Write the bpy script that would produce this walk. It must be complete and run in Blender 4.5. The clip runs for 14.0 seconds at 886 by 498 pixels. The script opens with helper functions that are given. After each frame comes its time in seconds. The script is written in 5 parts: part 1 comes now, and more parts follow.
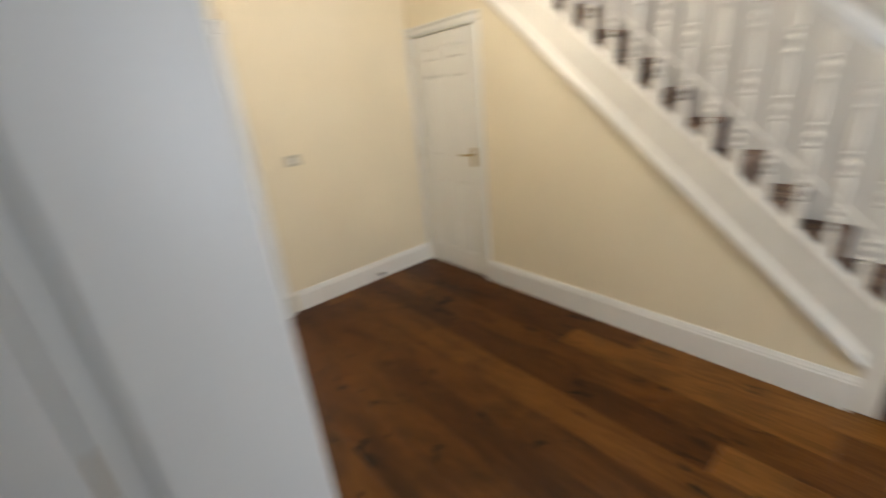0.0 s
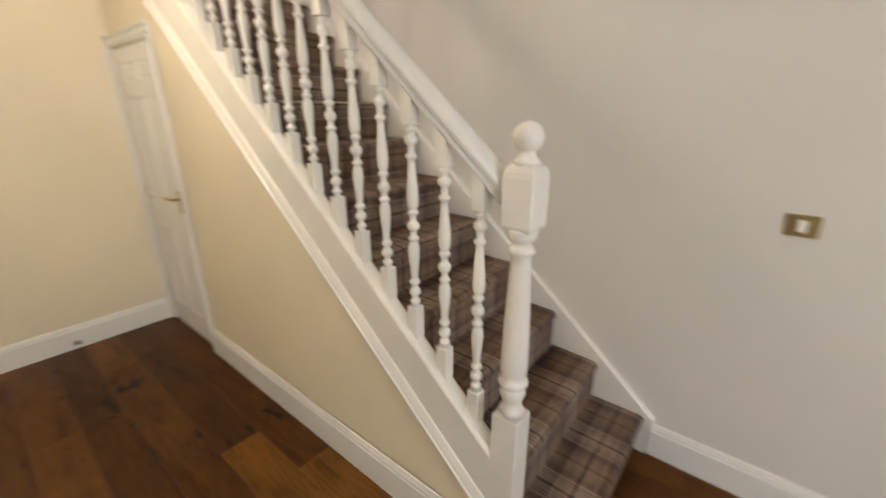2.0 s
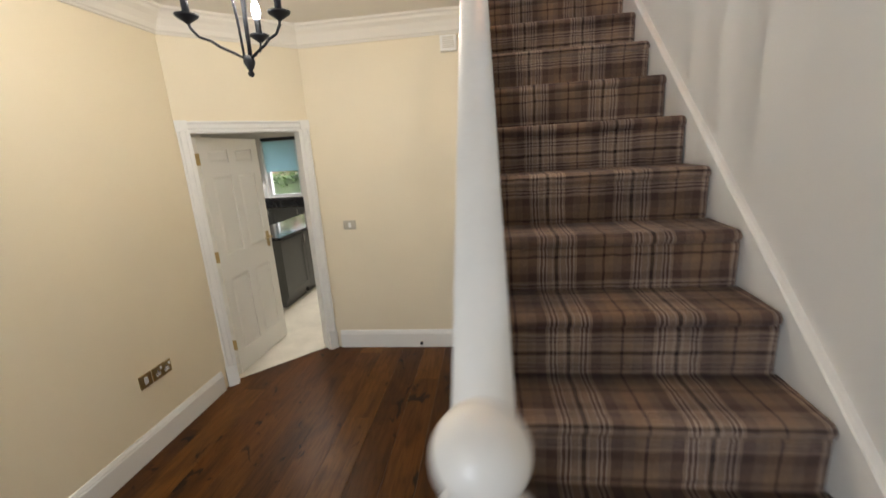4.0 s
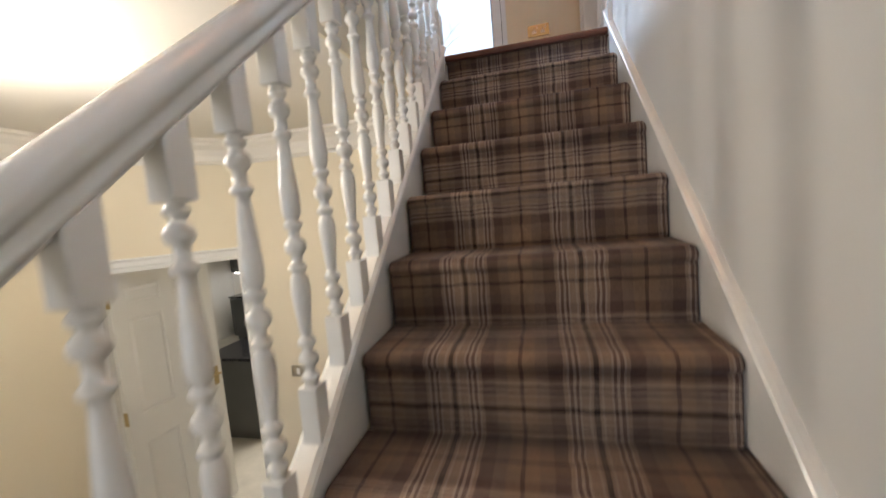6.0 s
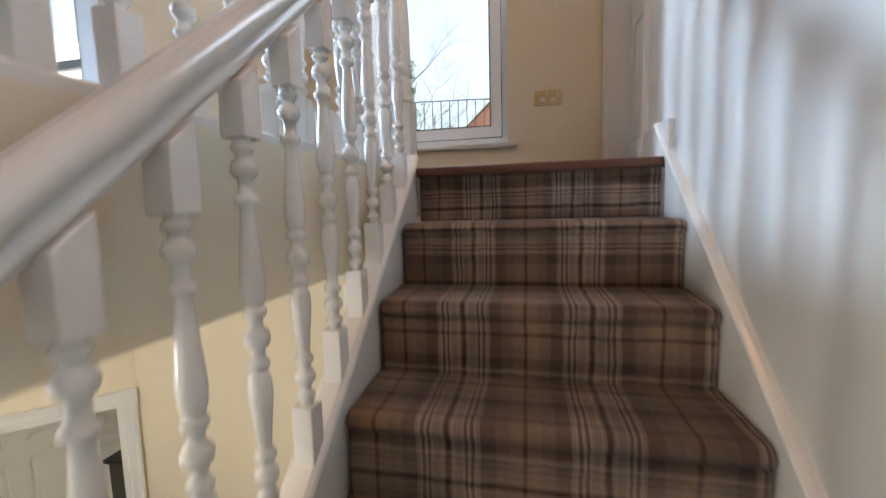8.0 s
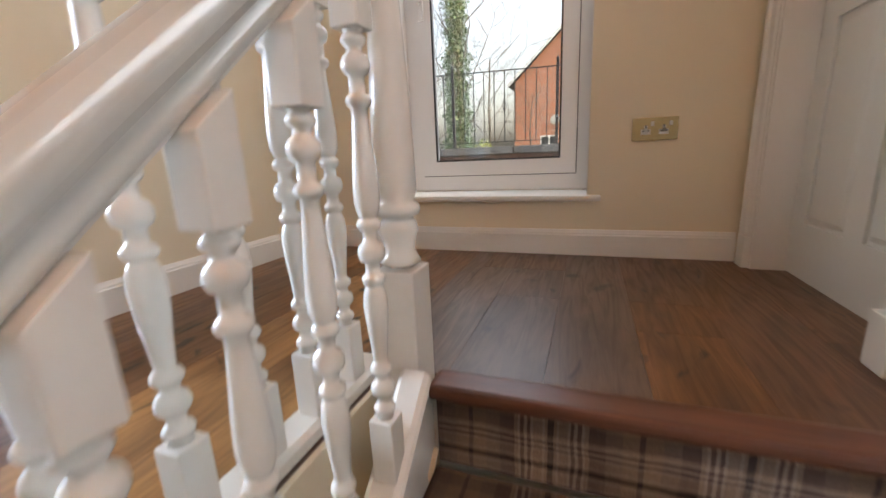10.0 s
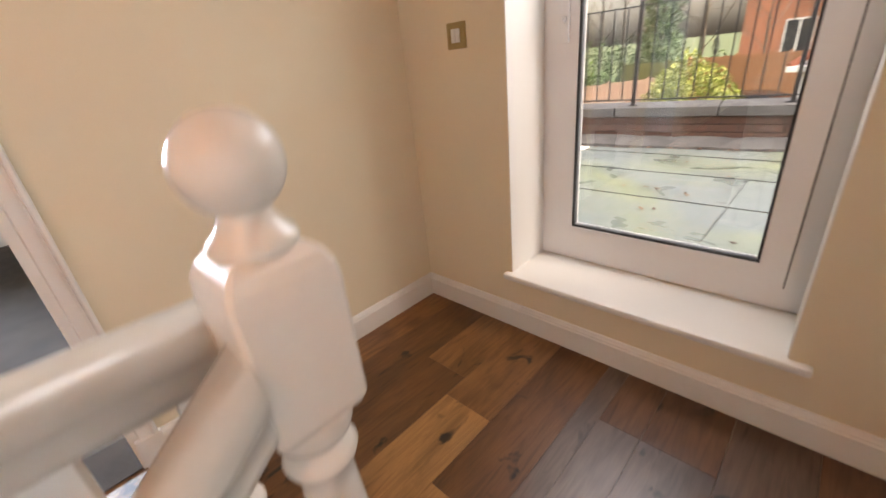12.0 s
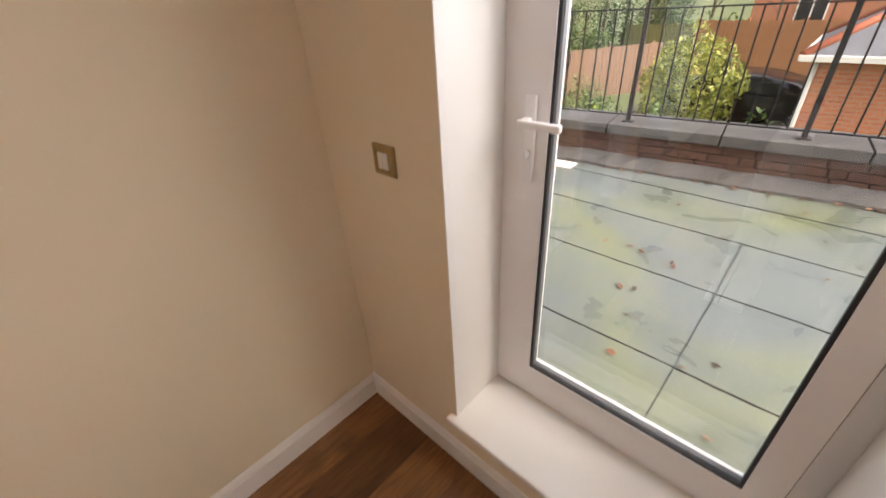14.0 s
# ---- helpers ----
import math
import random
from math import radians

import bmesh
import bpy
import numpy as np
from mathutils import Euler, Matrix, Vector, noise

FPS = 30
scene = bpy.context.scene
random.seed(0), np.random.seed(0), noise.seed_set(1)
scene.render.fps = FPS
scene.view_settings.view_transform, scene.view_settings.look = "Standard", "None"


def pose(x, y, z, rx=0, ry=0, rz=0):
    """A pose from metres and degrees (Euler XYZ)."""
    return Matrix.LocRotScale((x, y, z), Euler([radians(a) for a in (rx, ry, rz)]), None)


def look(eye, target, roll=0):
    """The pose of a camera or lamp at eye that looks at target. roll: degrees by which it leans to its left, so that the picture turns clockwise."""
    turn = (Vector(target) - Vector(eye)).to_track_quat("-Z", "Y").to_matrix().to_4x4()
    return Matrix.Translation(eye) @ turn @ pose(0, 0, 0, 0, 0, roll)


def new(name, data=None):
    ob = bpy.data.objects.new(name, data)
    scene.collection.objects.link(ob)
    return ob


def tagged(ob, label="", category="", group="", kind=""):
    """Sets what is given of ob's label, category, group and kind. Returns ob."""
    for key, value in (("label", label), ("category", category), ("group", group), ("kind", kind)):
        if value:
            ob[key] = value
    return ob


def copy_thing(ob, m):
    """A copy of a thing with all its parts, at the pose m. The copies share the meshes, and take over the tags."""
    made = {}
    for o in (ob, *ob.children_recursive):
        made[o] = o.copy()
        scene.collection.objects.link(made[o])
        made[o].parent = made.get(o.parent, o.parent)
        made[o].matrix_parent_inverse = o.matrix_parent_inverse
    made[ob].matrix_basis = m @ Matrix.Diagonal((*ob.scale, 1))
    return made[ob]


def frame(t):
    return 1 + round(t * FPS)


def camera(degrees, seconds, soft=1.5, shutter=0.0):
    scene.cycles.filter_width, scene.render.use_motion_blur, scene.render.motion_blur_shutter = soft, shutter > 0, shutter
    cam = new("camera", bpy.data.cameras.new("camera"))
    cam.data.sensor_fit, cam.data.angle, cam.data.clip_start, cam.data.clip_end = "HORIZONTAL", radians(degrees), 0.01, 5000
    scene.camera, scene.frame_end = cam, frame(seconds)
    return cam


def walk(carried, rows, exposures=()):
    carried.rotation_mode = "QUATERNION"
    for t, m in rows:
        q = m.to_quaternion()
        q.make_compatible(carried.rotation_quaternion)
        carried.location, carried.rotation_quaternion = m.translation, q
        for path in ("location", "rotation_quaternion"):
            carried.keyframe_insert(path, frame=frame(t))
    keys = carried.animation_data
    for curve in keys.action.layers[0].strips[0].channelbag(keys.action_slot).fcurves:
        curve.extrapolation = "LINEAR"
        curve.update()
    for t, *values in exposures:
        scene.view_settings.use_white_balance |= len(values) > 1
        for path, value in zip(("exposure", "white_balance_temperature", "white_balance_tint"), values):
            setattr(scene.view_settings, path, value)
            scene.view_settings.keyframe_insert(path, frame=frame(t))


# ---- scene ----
cam = camera(95.8, 14.0, shutter=0.5)
PATH = [
    (0, (-2.306, 0.144, 1.554), (-1.127, 1.589, 0.83), -5.6),
    (0.5, (-1.92, 0.015, 1.612), (-0.147, 0.489, 0.818), -6.3),
    (1, (-1.601, -0.175, 1.579), (0.231, -0.028, 0.792), -4.6),
    (1.5, (-1.264, -0.353, 1.593), (0.512, 0.125, 0.807), -0.9),
    (2, (-0.893, -0.442, 1.602), (0.572, 0.752, 0.95), -0.2),
    (2.5, (-0.594, -0.632, 1.613), (0.233, 1.098, 1.046), -1.0),
    (3, (-0.267, -0.691, 1.615), (0.048, 1.204, 1.055), -0.8),
    (3.2, (-0.232, -0.632, 1.652), (-0.029, 1.267, 1.058), -1.1),
    (5.3, (0.529, 0.481, 1.902), (-0.138, 2.355, 1.692), -5.2),
    (5.5, (0.517, 0.572, 1.957), (-0.138, 2.449, 1.736), -5.2),
    (6, (0.53, 0.789, 2.204), (0.044, 2.722, 2.024), -4.9),
    (6.5, (0.571, 1.015, 2.399), (0.09, 2.947, 2.212), -4.3),
    (7, (0.552, 1.212, 2.583), (0.12, 3.157, 2.415), -2.9),
    (7.5, (0.52, 1.451, 2.78), (0.13, 3.404, 2.595), -1.8),
    (8, (0.47, 1.619, 2.938), (0.053, 3.565, 2.739), -1.5),
    (8.2, (0.43, 1.715, 3.047), (0.026, 3.66, 2.812), -1.1),
    (10.3, (0.332, 2.56, 3.682), (-0.375, 4.352, 3.144), -2.7),
    (10.5, (0.322, 2.641, 3.774), (-0.409, 4.403, 3.174), -2.8),
    (11, (0.353, 2.816, 3.918), (-0.583, 4.451, 3.246), -4.1),
    (11.5, (0.379, 2.91, 4.046), (-0.772, 4.372, 3.312), -4.9),
    (12, (0.306, 3.065, 4.241), (-0.999, 4.33, 3.407), -6.2),
    (12.5, (0.321, 3.192, 4.396), (-1.116, 4.252, 3.496), -5.8),
    (13, (0.248, 3.291, 4.461), (-1.237, 4.236, 3.512), -5.1),
    (13.5, (0.104, 3.532, 4.605), (-1.105, 4.687, 3.507), -2.3),
    (14, (0.055, 3.689, 4.718), (-1.147, 4.891, 3.663), -3.8),
]
scene.camera = cam
EXPOSURES = [(0, 1.83, 6100, 10), (0.6, 1.83, 6000, 10), (1.0, 1.83, 6800, 12), (1.5, 1.83, 6800, 12), (3.0, 1.68, 6000, 10), (5.3, 1.65, 5900, 12), (6.5, 1.45, 6000, 12), (8.2, 1.33, 6000, 10), (10.3, 1.45, 6900, 14), (11.5, 1.40, 7300, 16), (12.0, 1.50, 7500, 20), (14.0, 1.12, 7400, 20)]
walk(cam, [(t, look(eye, target, roll)) for t, eye, target, roll in PATH], EXPOSURES)

# warm lamps indoors; the landing's is unseen and assumed
HALL_WATTS, HALL_COLOR = 3.15, (1.0, 0.86, 0.67)
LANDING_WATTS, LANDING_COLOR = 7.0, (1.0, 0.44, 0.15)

# world, sun, large lights
SUN_EL, SUN_ROT = radians(44), radians(90)
world = bpy.data.worlds.new("world")
scene.world = world
world.use_nodes = True
wn = world.node_tree.nodes
sky = wn.new("ShaderNodeTexSky")
sky.sky_type, sky.sun_disc, sky.sun_elevation, sky.sun_rotation = "NISHITA", False, SUN_EL, SUN_ROT
sky.air_density, sky.dust_density, sky.ozone_density = 1.6, 6.0, 1.0
overcast = wn.new("ShaderNodeHueSaturation")
overcast.inputs["Saturation"].default_value, overcast.inputs["Value"].default_value = 0.55, 1.25
world.node_tree.links.new(sky.outputs["Color"], overcast.inputs["Color"])
world.node_tree.links.new(overcast.outputs["Color"], wn["Background"].inputs["Color"])
wn["Background"].inputs["Strength"].default_value = 0.15

sun = new("sun", bpy.data.lights.new("sun", "SUN"))
sun.data.energy, sun.data.angle, sun.data.color = 2.0, radians(50), (1.0, 0.96, 0.90)
sun_way = Vector((math.sin(SUN_ROT) * math.cos(SUN_EL), math.cos(SUN_ROT) * math.cos(SUN_EL), math.sin(SUN_EL)))
sun.matrix_world = look(sun_way * 30, (0, 0, 0))


def area(name, at, to, sx, sy, power, color):
    lamp = new(name, bpy.data.lights.new(name, "AREA"))
    lamp.data.shape, lamp.data.size, lamp.data.size_y, lamp.data.energy, lamp.data.color = "RECTANGLE", sx, sy, power, color
    lamp.matrix_world = look(at, to)
    return lamp


# daylight of the front window of the hall, inferred and out of view
area("front_window_daylight", (-1.35, -3.1, 1.5), (-0.8, 0, 1.4), 1.3, 1.7, 17, (0.86, 0.92, 1.0))
# fill lamp at the bedroom's windowless west wall, added for its blue light
area("bedroom_daylight_fill", (-5.12, 2.3, 4.5), (0.9, 1.6, 3.7), 0.6, 0.8, 36, (0.60, 0.77, 1.0)).data.spread = radians(70)
LAMP_AT, CHANDELIER_TURN = (-0.929, 1.510), 222
# fill lamp added in the unseen room behind the start; no source known there
area("room_behind_fill", (-4.2, 0.3, 1.7), (-1, 0.4, 1.3), 1.2, 1.4, 1.3, (0.9, 0.94, 1.0))
# fill lamp added under the kitchen ceiling to brighten it; no fitting in view
area("kitchen_fill", (-2.2, 5.0, 2.74), (-2.2, 5.0, 0), 1.0, 1.6, 24, (1.0, 0.90, 0.74))
area("landing_window_daylight", (-0.13, 4.735, 4.90), (0.0, 3.4, 3.3), 0.64, 0.40, 3.2, (0.80, 0.90, 1.0))


# ---- materials ----
def material(name):
    m = bpy.data.materials.new(name)
    m.use_nodes = True
    return m, m.node_tree, m.node_tree.nodes["Principled BSDF"]


def node(nt, kind, **values):
    n = nt.nodes.new(kind)
    for key, value in values.items():
        n.inputs[key.replace("_", " ")].default_value = value
    return n


def ramp(nt, source, stops):
    r = nt.nodes.new("ShaderNodeValToRGB")
    while len(r.color_ramp.elements) < len(stops):
        r.color_ramp.elements.new(0.5)
    for e, (at, c) in zip(r.color_ramp.elements, stops):
        e.position, e.color = at, (*c, 1)
    nt.links.new(source, r.inputs["Fac"])
    return r


def mix(nt, kind, fac, a, b):
    m = nt.nodes.new("ShaderNodeMixRGB")
    m.blend_type = kind
    for socket, v in zip(("Fac", "Color1", "Color2"), (fac, a, b)):
        if isinstance(v, (int, float)):
            m.inputs[socket].default_value = v
        elif isinstance(v, tuple):
            m.inputs[socket].default_value = (*v, 1)
        else:
            nt.links.new(v, m.inputs[socket])
    return m.outputs["Color"]


def bump(nt, bsdf, source, strength, distance=0.002):
    b = nt.nodes.new("ShaderNodeBump")
    b.inputs["Strength"].default_value, b.inputs["Distance"].default_value = strength, distance
    nt.links.new(source, b.inputs["Height"])
    nt.links.new(b.outputs["Normal"], bsdf.inputs["Normal"])


def coords(nt, scale=(1, 1, 1), which="Object"):
    tc, mp = nt.nodes.new("ShaderNodeTexCoord"), nt.nodes.new("ShaderNodeMapping")
    mp.inputs["Scale"].default_value = scale
    nt.links.new(tc.outputs[which], mp.inputs["Vector"])
    return mp.outputs["Vector"]


def surface(name, color, rough=0.5, var=0.06, scale=2.0, fine=120.0, relief=0.15, metallic=0.0, spread=(1, 1, 1), dist=0.001):
    """Paint-like or stone-like material: colour drifting at two scales, with a fine relief."""
    m, nt, b = material(name)
    v = coords(nt, spread)
    big, small = node(nt, "ShaderNodeTexNoise", Scale=scale, Detail=5.0), node(nt, "ShaderNodeTexNoise", Scale=fine, Detail=4.0)
    nt.links.new(v, big.inputs["Vector"])
    nt.links.new(v, small.inputs["Vector"])
    lo, hi = [tuple(min(1, c * k) for c in color) for k in (1 - var, 1 + var)]
    base = ramp(nt, big.outputs["Fac"], [(0.3, lo), (0.7, hi)]).outputs["Color"]
    base = mix(nt, "MULTIPLY", min(1.0, var * 2), base, ramp(nt, small.outputs["Fac"], [(0.3, (0.7, 0.7, 0.7)), (0.6, (1, 1, 1))]).outputs["Color"])
    nt.links.new(base, b.inputs["Base Color"])
    r = ramp(nt, big.outputs["Fac"], [(0.3, (rough * 0.94,) * 3), (0.7, (min(1, rough * 1.06),) * 3)])
    nt.links.new(r.outputs["Color"], b.inputs["Roughness"])
    b.inputs["Metallic"].default_value = metallic
    bump(nt, b, small.outputs["Fac"], relief, dist)
    return m


CREAM = surface("cream_wall_paint", (0.80, 0.71, 0.53), 0.62, 0.03, 1.3, 260, 0.12)
PALE = surface("pale_wall_paint", (0.72, 0.69, 0.63), 0.6, 0.03, 1.2, 260, 0.12)
ROOM = surface("white_room_paint", (0.78, 0.80, 0.76), 0.62, 0.03, 1.2, 260, 0.12)
CEIL = surface("ceiling_paint", (0.80, 0.76, 0.68), 0.8, 0.02, 1.5, 200, 0.1)
GLOSS = surface("white_gloss_paint", (0.80, 0.79, 0.75), 0.38, 0.02, 1.5, 90, 0.05)
BALM = surface("white_balustrade_paint", (0.80, 0.77, 0.70), 0.25, 0.03, 6, 70, 0.08)
REVEAL = surface("white_reveal_paint", (0.80, 0.79, 0.75), 0.6, 0.02, 2, 200, 0.1)
UPVC = surface("white_plastic_frame", (0.82, 0.82, 0.82), 0.3, 0.02, 3, 90, 0.03)
BRASS = surface("brushed_brass", (0.46, 0.35, 0.17), 0.33, 0.08, 30, 300, 0.1, 1.0, (1, 1, 12))
STEEL = surface("satin_steel", (0.6, 0.6, 0.62), 0.25, 0.05, 30, 300, 0.08, 1.0)
SATIN = surface("satin_metal_plate", (0.55, 0.50, 0.40), 0.35, 0.06, 30, 300, 0.1, 0.9)
SPACER = surface("grey_glazing_spacer", (0.16, 0.17, 0.18), 0.6, 0.05, 30, 300, 0.05)
WHITEP = surface("white_plastic", (0.82, 0.80, 0.76), 0.35, 0.02, 10, 90, 0.02)
DARK = surface("dark_gap", (0.02, 0.02, 0.02), 0.6, 0.1, 10, 90, 0.02)
IRON = surface("black_wrought_iron", (0.025, 0.027, 0.032), 0.45, 0.2, 12, 140, 0.4, 0.5)
SEAL = surface("black_rubber_seal", (0.02, 0.022, 0.025), 0.5, 0.1, 20, 90, 0.05)
CABINET = surface("dark_grey_cabinet_paint", (0.075, 0.078, 0.075), 0.4, 0.08, 4, 120, 0.06)
GRANITE = surface("polished_black_granite", (0.018, 0.018, 0.02), 0.07, 0.5, 30, 400, 0.02)
TILE = surface("cream_kitchen_tile", (0.62, 0.58, 0.50), 0.3, 0.10, 5, 60, 0.15)
CARPETR = surface("grey_room_carpet", (0.095, 0.074, 0.058), 0.95, 0.25, 5, 260, 0.9, 0, (1, 1, 1), 0.004)
MAHOG = surface("mahogany_nosing", (0.13, 0.045, 0.022), 0.3, 0.25, 6, 60, 0.15, 0, (1, 14, 14))
BLIND = surface("roller_blind_cloth", (0.62, 0.72, 0.74), 0.9, 0.03, 6, 300, 0.3)


def lit_through(m, weight):
    """Lets daylight glow through a thin cloth."""
    nt = m.node_tree
    b, out = nt.nodes["Principled BSDF"], nt.nodes["Material Output"]
    thin, both = nt.nodes.new("ShaderNodeBsdfTranslucent"), nt.nodes.new("ShaderNodeMixShader")
    thin.inputs["Color"].default_value = (0.62, 0.80, 0.84, 1)
    both.inputs["Fac"].default_value = weight
    nt.links.new(b.outputs["BSDF"], both.inputs[1])
    nt.links.new(thin.outputs["BSDF"], both.inputs[2])
    nt.links.new(both.outputs["Shader"], out.inputs["Surface"])


lit_through(BLIND, 0.7)


def felt_mat():
    """Flat roof felt: grey, with green moss, damp patches and dark stains."""
    m, nt, b = material("mossy_roofing_felt")
    v = coords(nt)
    moss, damp, stain, grit = [node(nt, "ShaderNodeTexNoise", Scale=sc, Detail=6.0, Distortion=ds) for sc, ds in ((0.9, 0.6), (1.7, 1.5), (4.5, 1.0), (140.0, 0.0))]
    for n in (moss, damp, stain, grit):
        nt.links.new(v, n.inputs["Vector"])
    c = ramp(nt, moss.outputs["Fac"], [(0.42, (0.125, 0.150, 0.150)), (0.55, (0.138, 0.162, 0.136)), (0.72, (0.150, 0.175, 0.105))]).outputs["Color"]
    c = mix(nt, "MULTIPLY", 0.7, c, ramp(nt, damp.outputs["Fac"], [(0.36, (0.72, 0.75, 0.80)), (0.58, (1.05, 1.05, 1.05))]).outputs["Color"])
    c = mix(nt, "MULTIPLY", 0.4, c, ramp(nt, stain.outputs["Fac"], [(0.20, (0.3, 0.29, 0.28)), (0.25, (1, 1, 1))]).outputs["Color"])
    c = mix(nt, "MULTIPLY", 0.4, c, ramp(nt, grit.outputs["Fac"], [(0.3, (0.6, 0.6, 0.6)), (0.6, (1.1, 1.1, 1.1))]).outputs["Color"])
    nt.links.new(c, b.inputs["Base Color"])
    nt.links.new(ramp(nt, damp.outputs["Fac"], [(0.38, (0.22,) * 3), (0.6, (0.6,) * 3)]).outputs["Color"], b.inputs["Roughness"])
    bump(nt, b, grit.outputs["Fac"], 0.4, 0.002)
    return m


FELT = felt_mat()
COPING = surface("weathered_stone_coping", (0.080, 0.079, 0.080), 0.85, 0.3, 7, 60, 0.6, 0, (1, 1, 1), 0.005)
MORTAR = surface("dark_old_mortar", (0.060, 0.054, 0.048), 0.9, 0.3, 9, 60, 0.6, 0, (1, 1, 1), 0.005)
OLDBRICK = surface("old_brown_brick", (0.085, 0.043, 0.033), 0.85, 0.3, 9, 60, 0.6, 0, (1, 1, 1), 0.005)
REDBRICK = surface("red_brick", (0.52, 0.19, 0.105), 0.85, 0.15, 3, 40, 0.5)
SLATE = surface("slate_roof", (0.13, 0.14, 0.16), 0.6, 0.2, 6, 60, 0.4)
REDTILE = surface("red_ridge_tile", (0.42, 0.13, 0.07), 0.7, 0.2, 6, 60, 0.4)
FENCEM = surface("orange_timber_fence", (0.40, 0.18, 0.085), 0.8, 0.25, 4, 60, 0.5, 0, (8, 8, 1))
FENCEB = surface("brown_timber_fence", (0.20, 0.125, 0.085), 0.8, 0.25, 4, 60, 0.5, 0, (8, 8, 1))
OLIVE = surface("mossy_timber_fence", (0.16, 0.16, 0.05), 0.85, 0.25, 4, 60, 0.5, 0, (8, 8, 1))
BARK = surface("bark", (0.10, 0.08, 0.06), 0.9, 0.3, 8, 50, 0.8, 0, (3, 3, 1), 0.01)
CARB = surface("black_car_paint", (0.012, 0.012, 0.014), 0.12, 0.1, 3, 200, 0.01)
TYRE = surface("tyre_rubber", (0.02, 0.02, 0.02), 0.8, 0.1, 20, 90, 0.2)
GROUNDM = surface("grass_and_gravel", (0.10, 0.13, 0.05), 0.95, 0.4, 0.6, 18, 0.9, 0, (1, 1, 1), 0.02)
ROADM = surface("asphalt", (0.06, 0.06, 0.06), 0.9, 0.2, 2, 120, 0.6)


def leafy(name, dark, light):
    m, nt, b = material(name)
    g, n = nt.nodes.new("ShaderNodeNewGeometry"), node(nt, "ShaderNodeTexNoise", Scale=3.0)
    nt.links.new(coords(nt), n.inputs["Vector"])
    c = ramp(nt, g.outputs["Random Per Island"], [(0.0, dark), (1.0, light)]).outputs["Color"]
    c = mix(nt, "MULTIPLY", 0.6, c, ramp(nt, n.outputs["Fac"], [(0.3, (0.45, 0.45, 0.45)), (0.65, (1, 1, 1))]).outputs["Color"])
    nt.links.new(c, b.inputs["Base Color"])
    b.inputs["Roughness"].default_value = 0.55
    return m


LEAF_Y = leafy("variegated_leaves", (0.10, 0.16, 0.02), (0.48, 0.50, 0.10))
LEAF_G = leafy("green_leaves", (0.035, 0.08, 0.02), (0.15, 0.25, 0.06))
LEAF_D = leafy("ivy_leaves", (0.05, 0.10, 0.04), (0.17, 0.26, 0.10))
TWIG = leafy("twigs", (0.08, 0.06, 0.045), (0.20, 0.16, 0.12))


def glass_mat():
    m, nt, b = material("window_glass")
    b.inputs["Base Color"].default_value = (0.97, 0.99, 1, 1)
    b.inputs["Roughness"].default_value, b.inputs["IOR"].default_value = 0.0, 1.45
    b.inputs["Transmission Weight"].default_value = 1.0
    return m


GLASS = glass_mat()


def bulb_mat():
    m, nt, b = material("lit_bulb")
    b.inputs["Base Color"].default_value = (1, 1, 1, 1)
    b.inputs["Emission Color"].default_value = (0.92, 0.96, 1.0, 1)
    b.inputs["Emission Strength"].default_value = 14.0
    return m


BULB = bulb_mat()


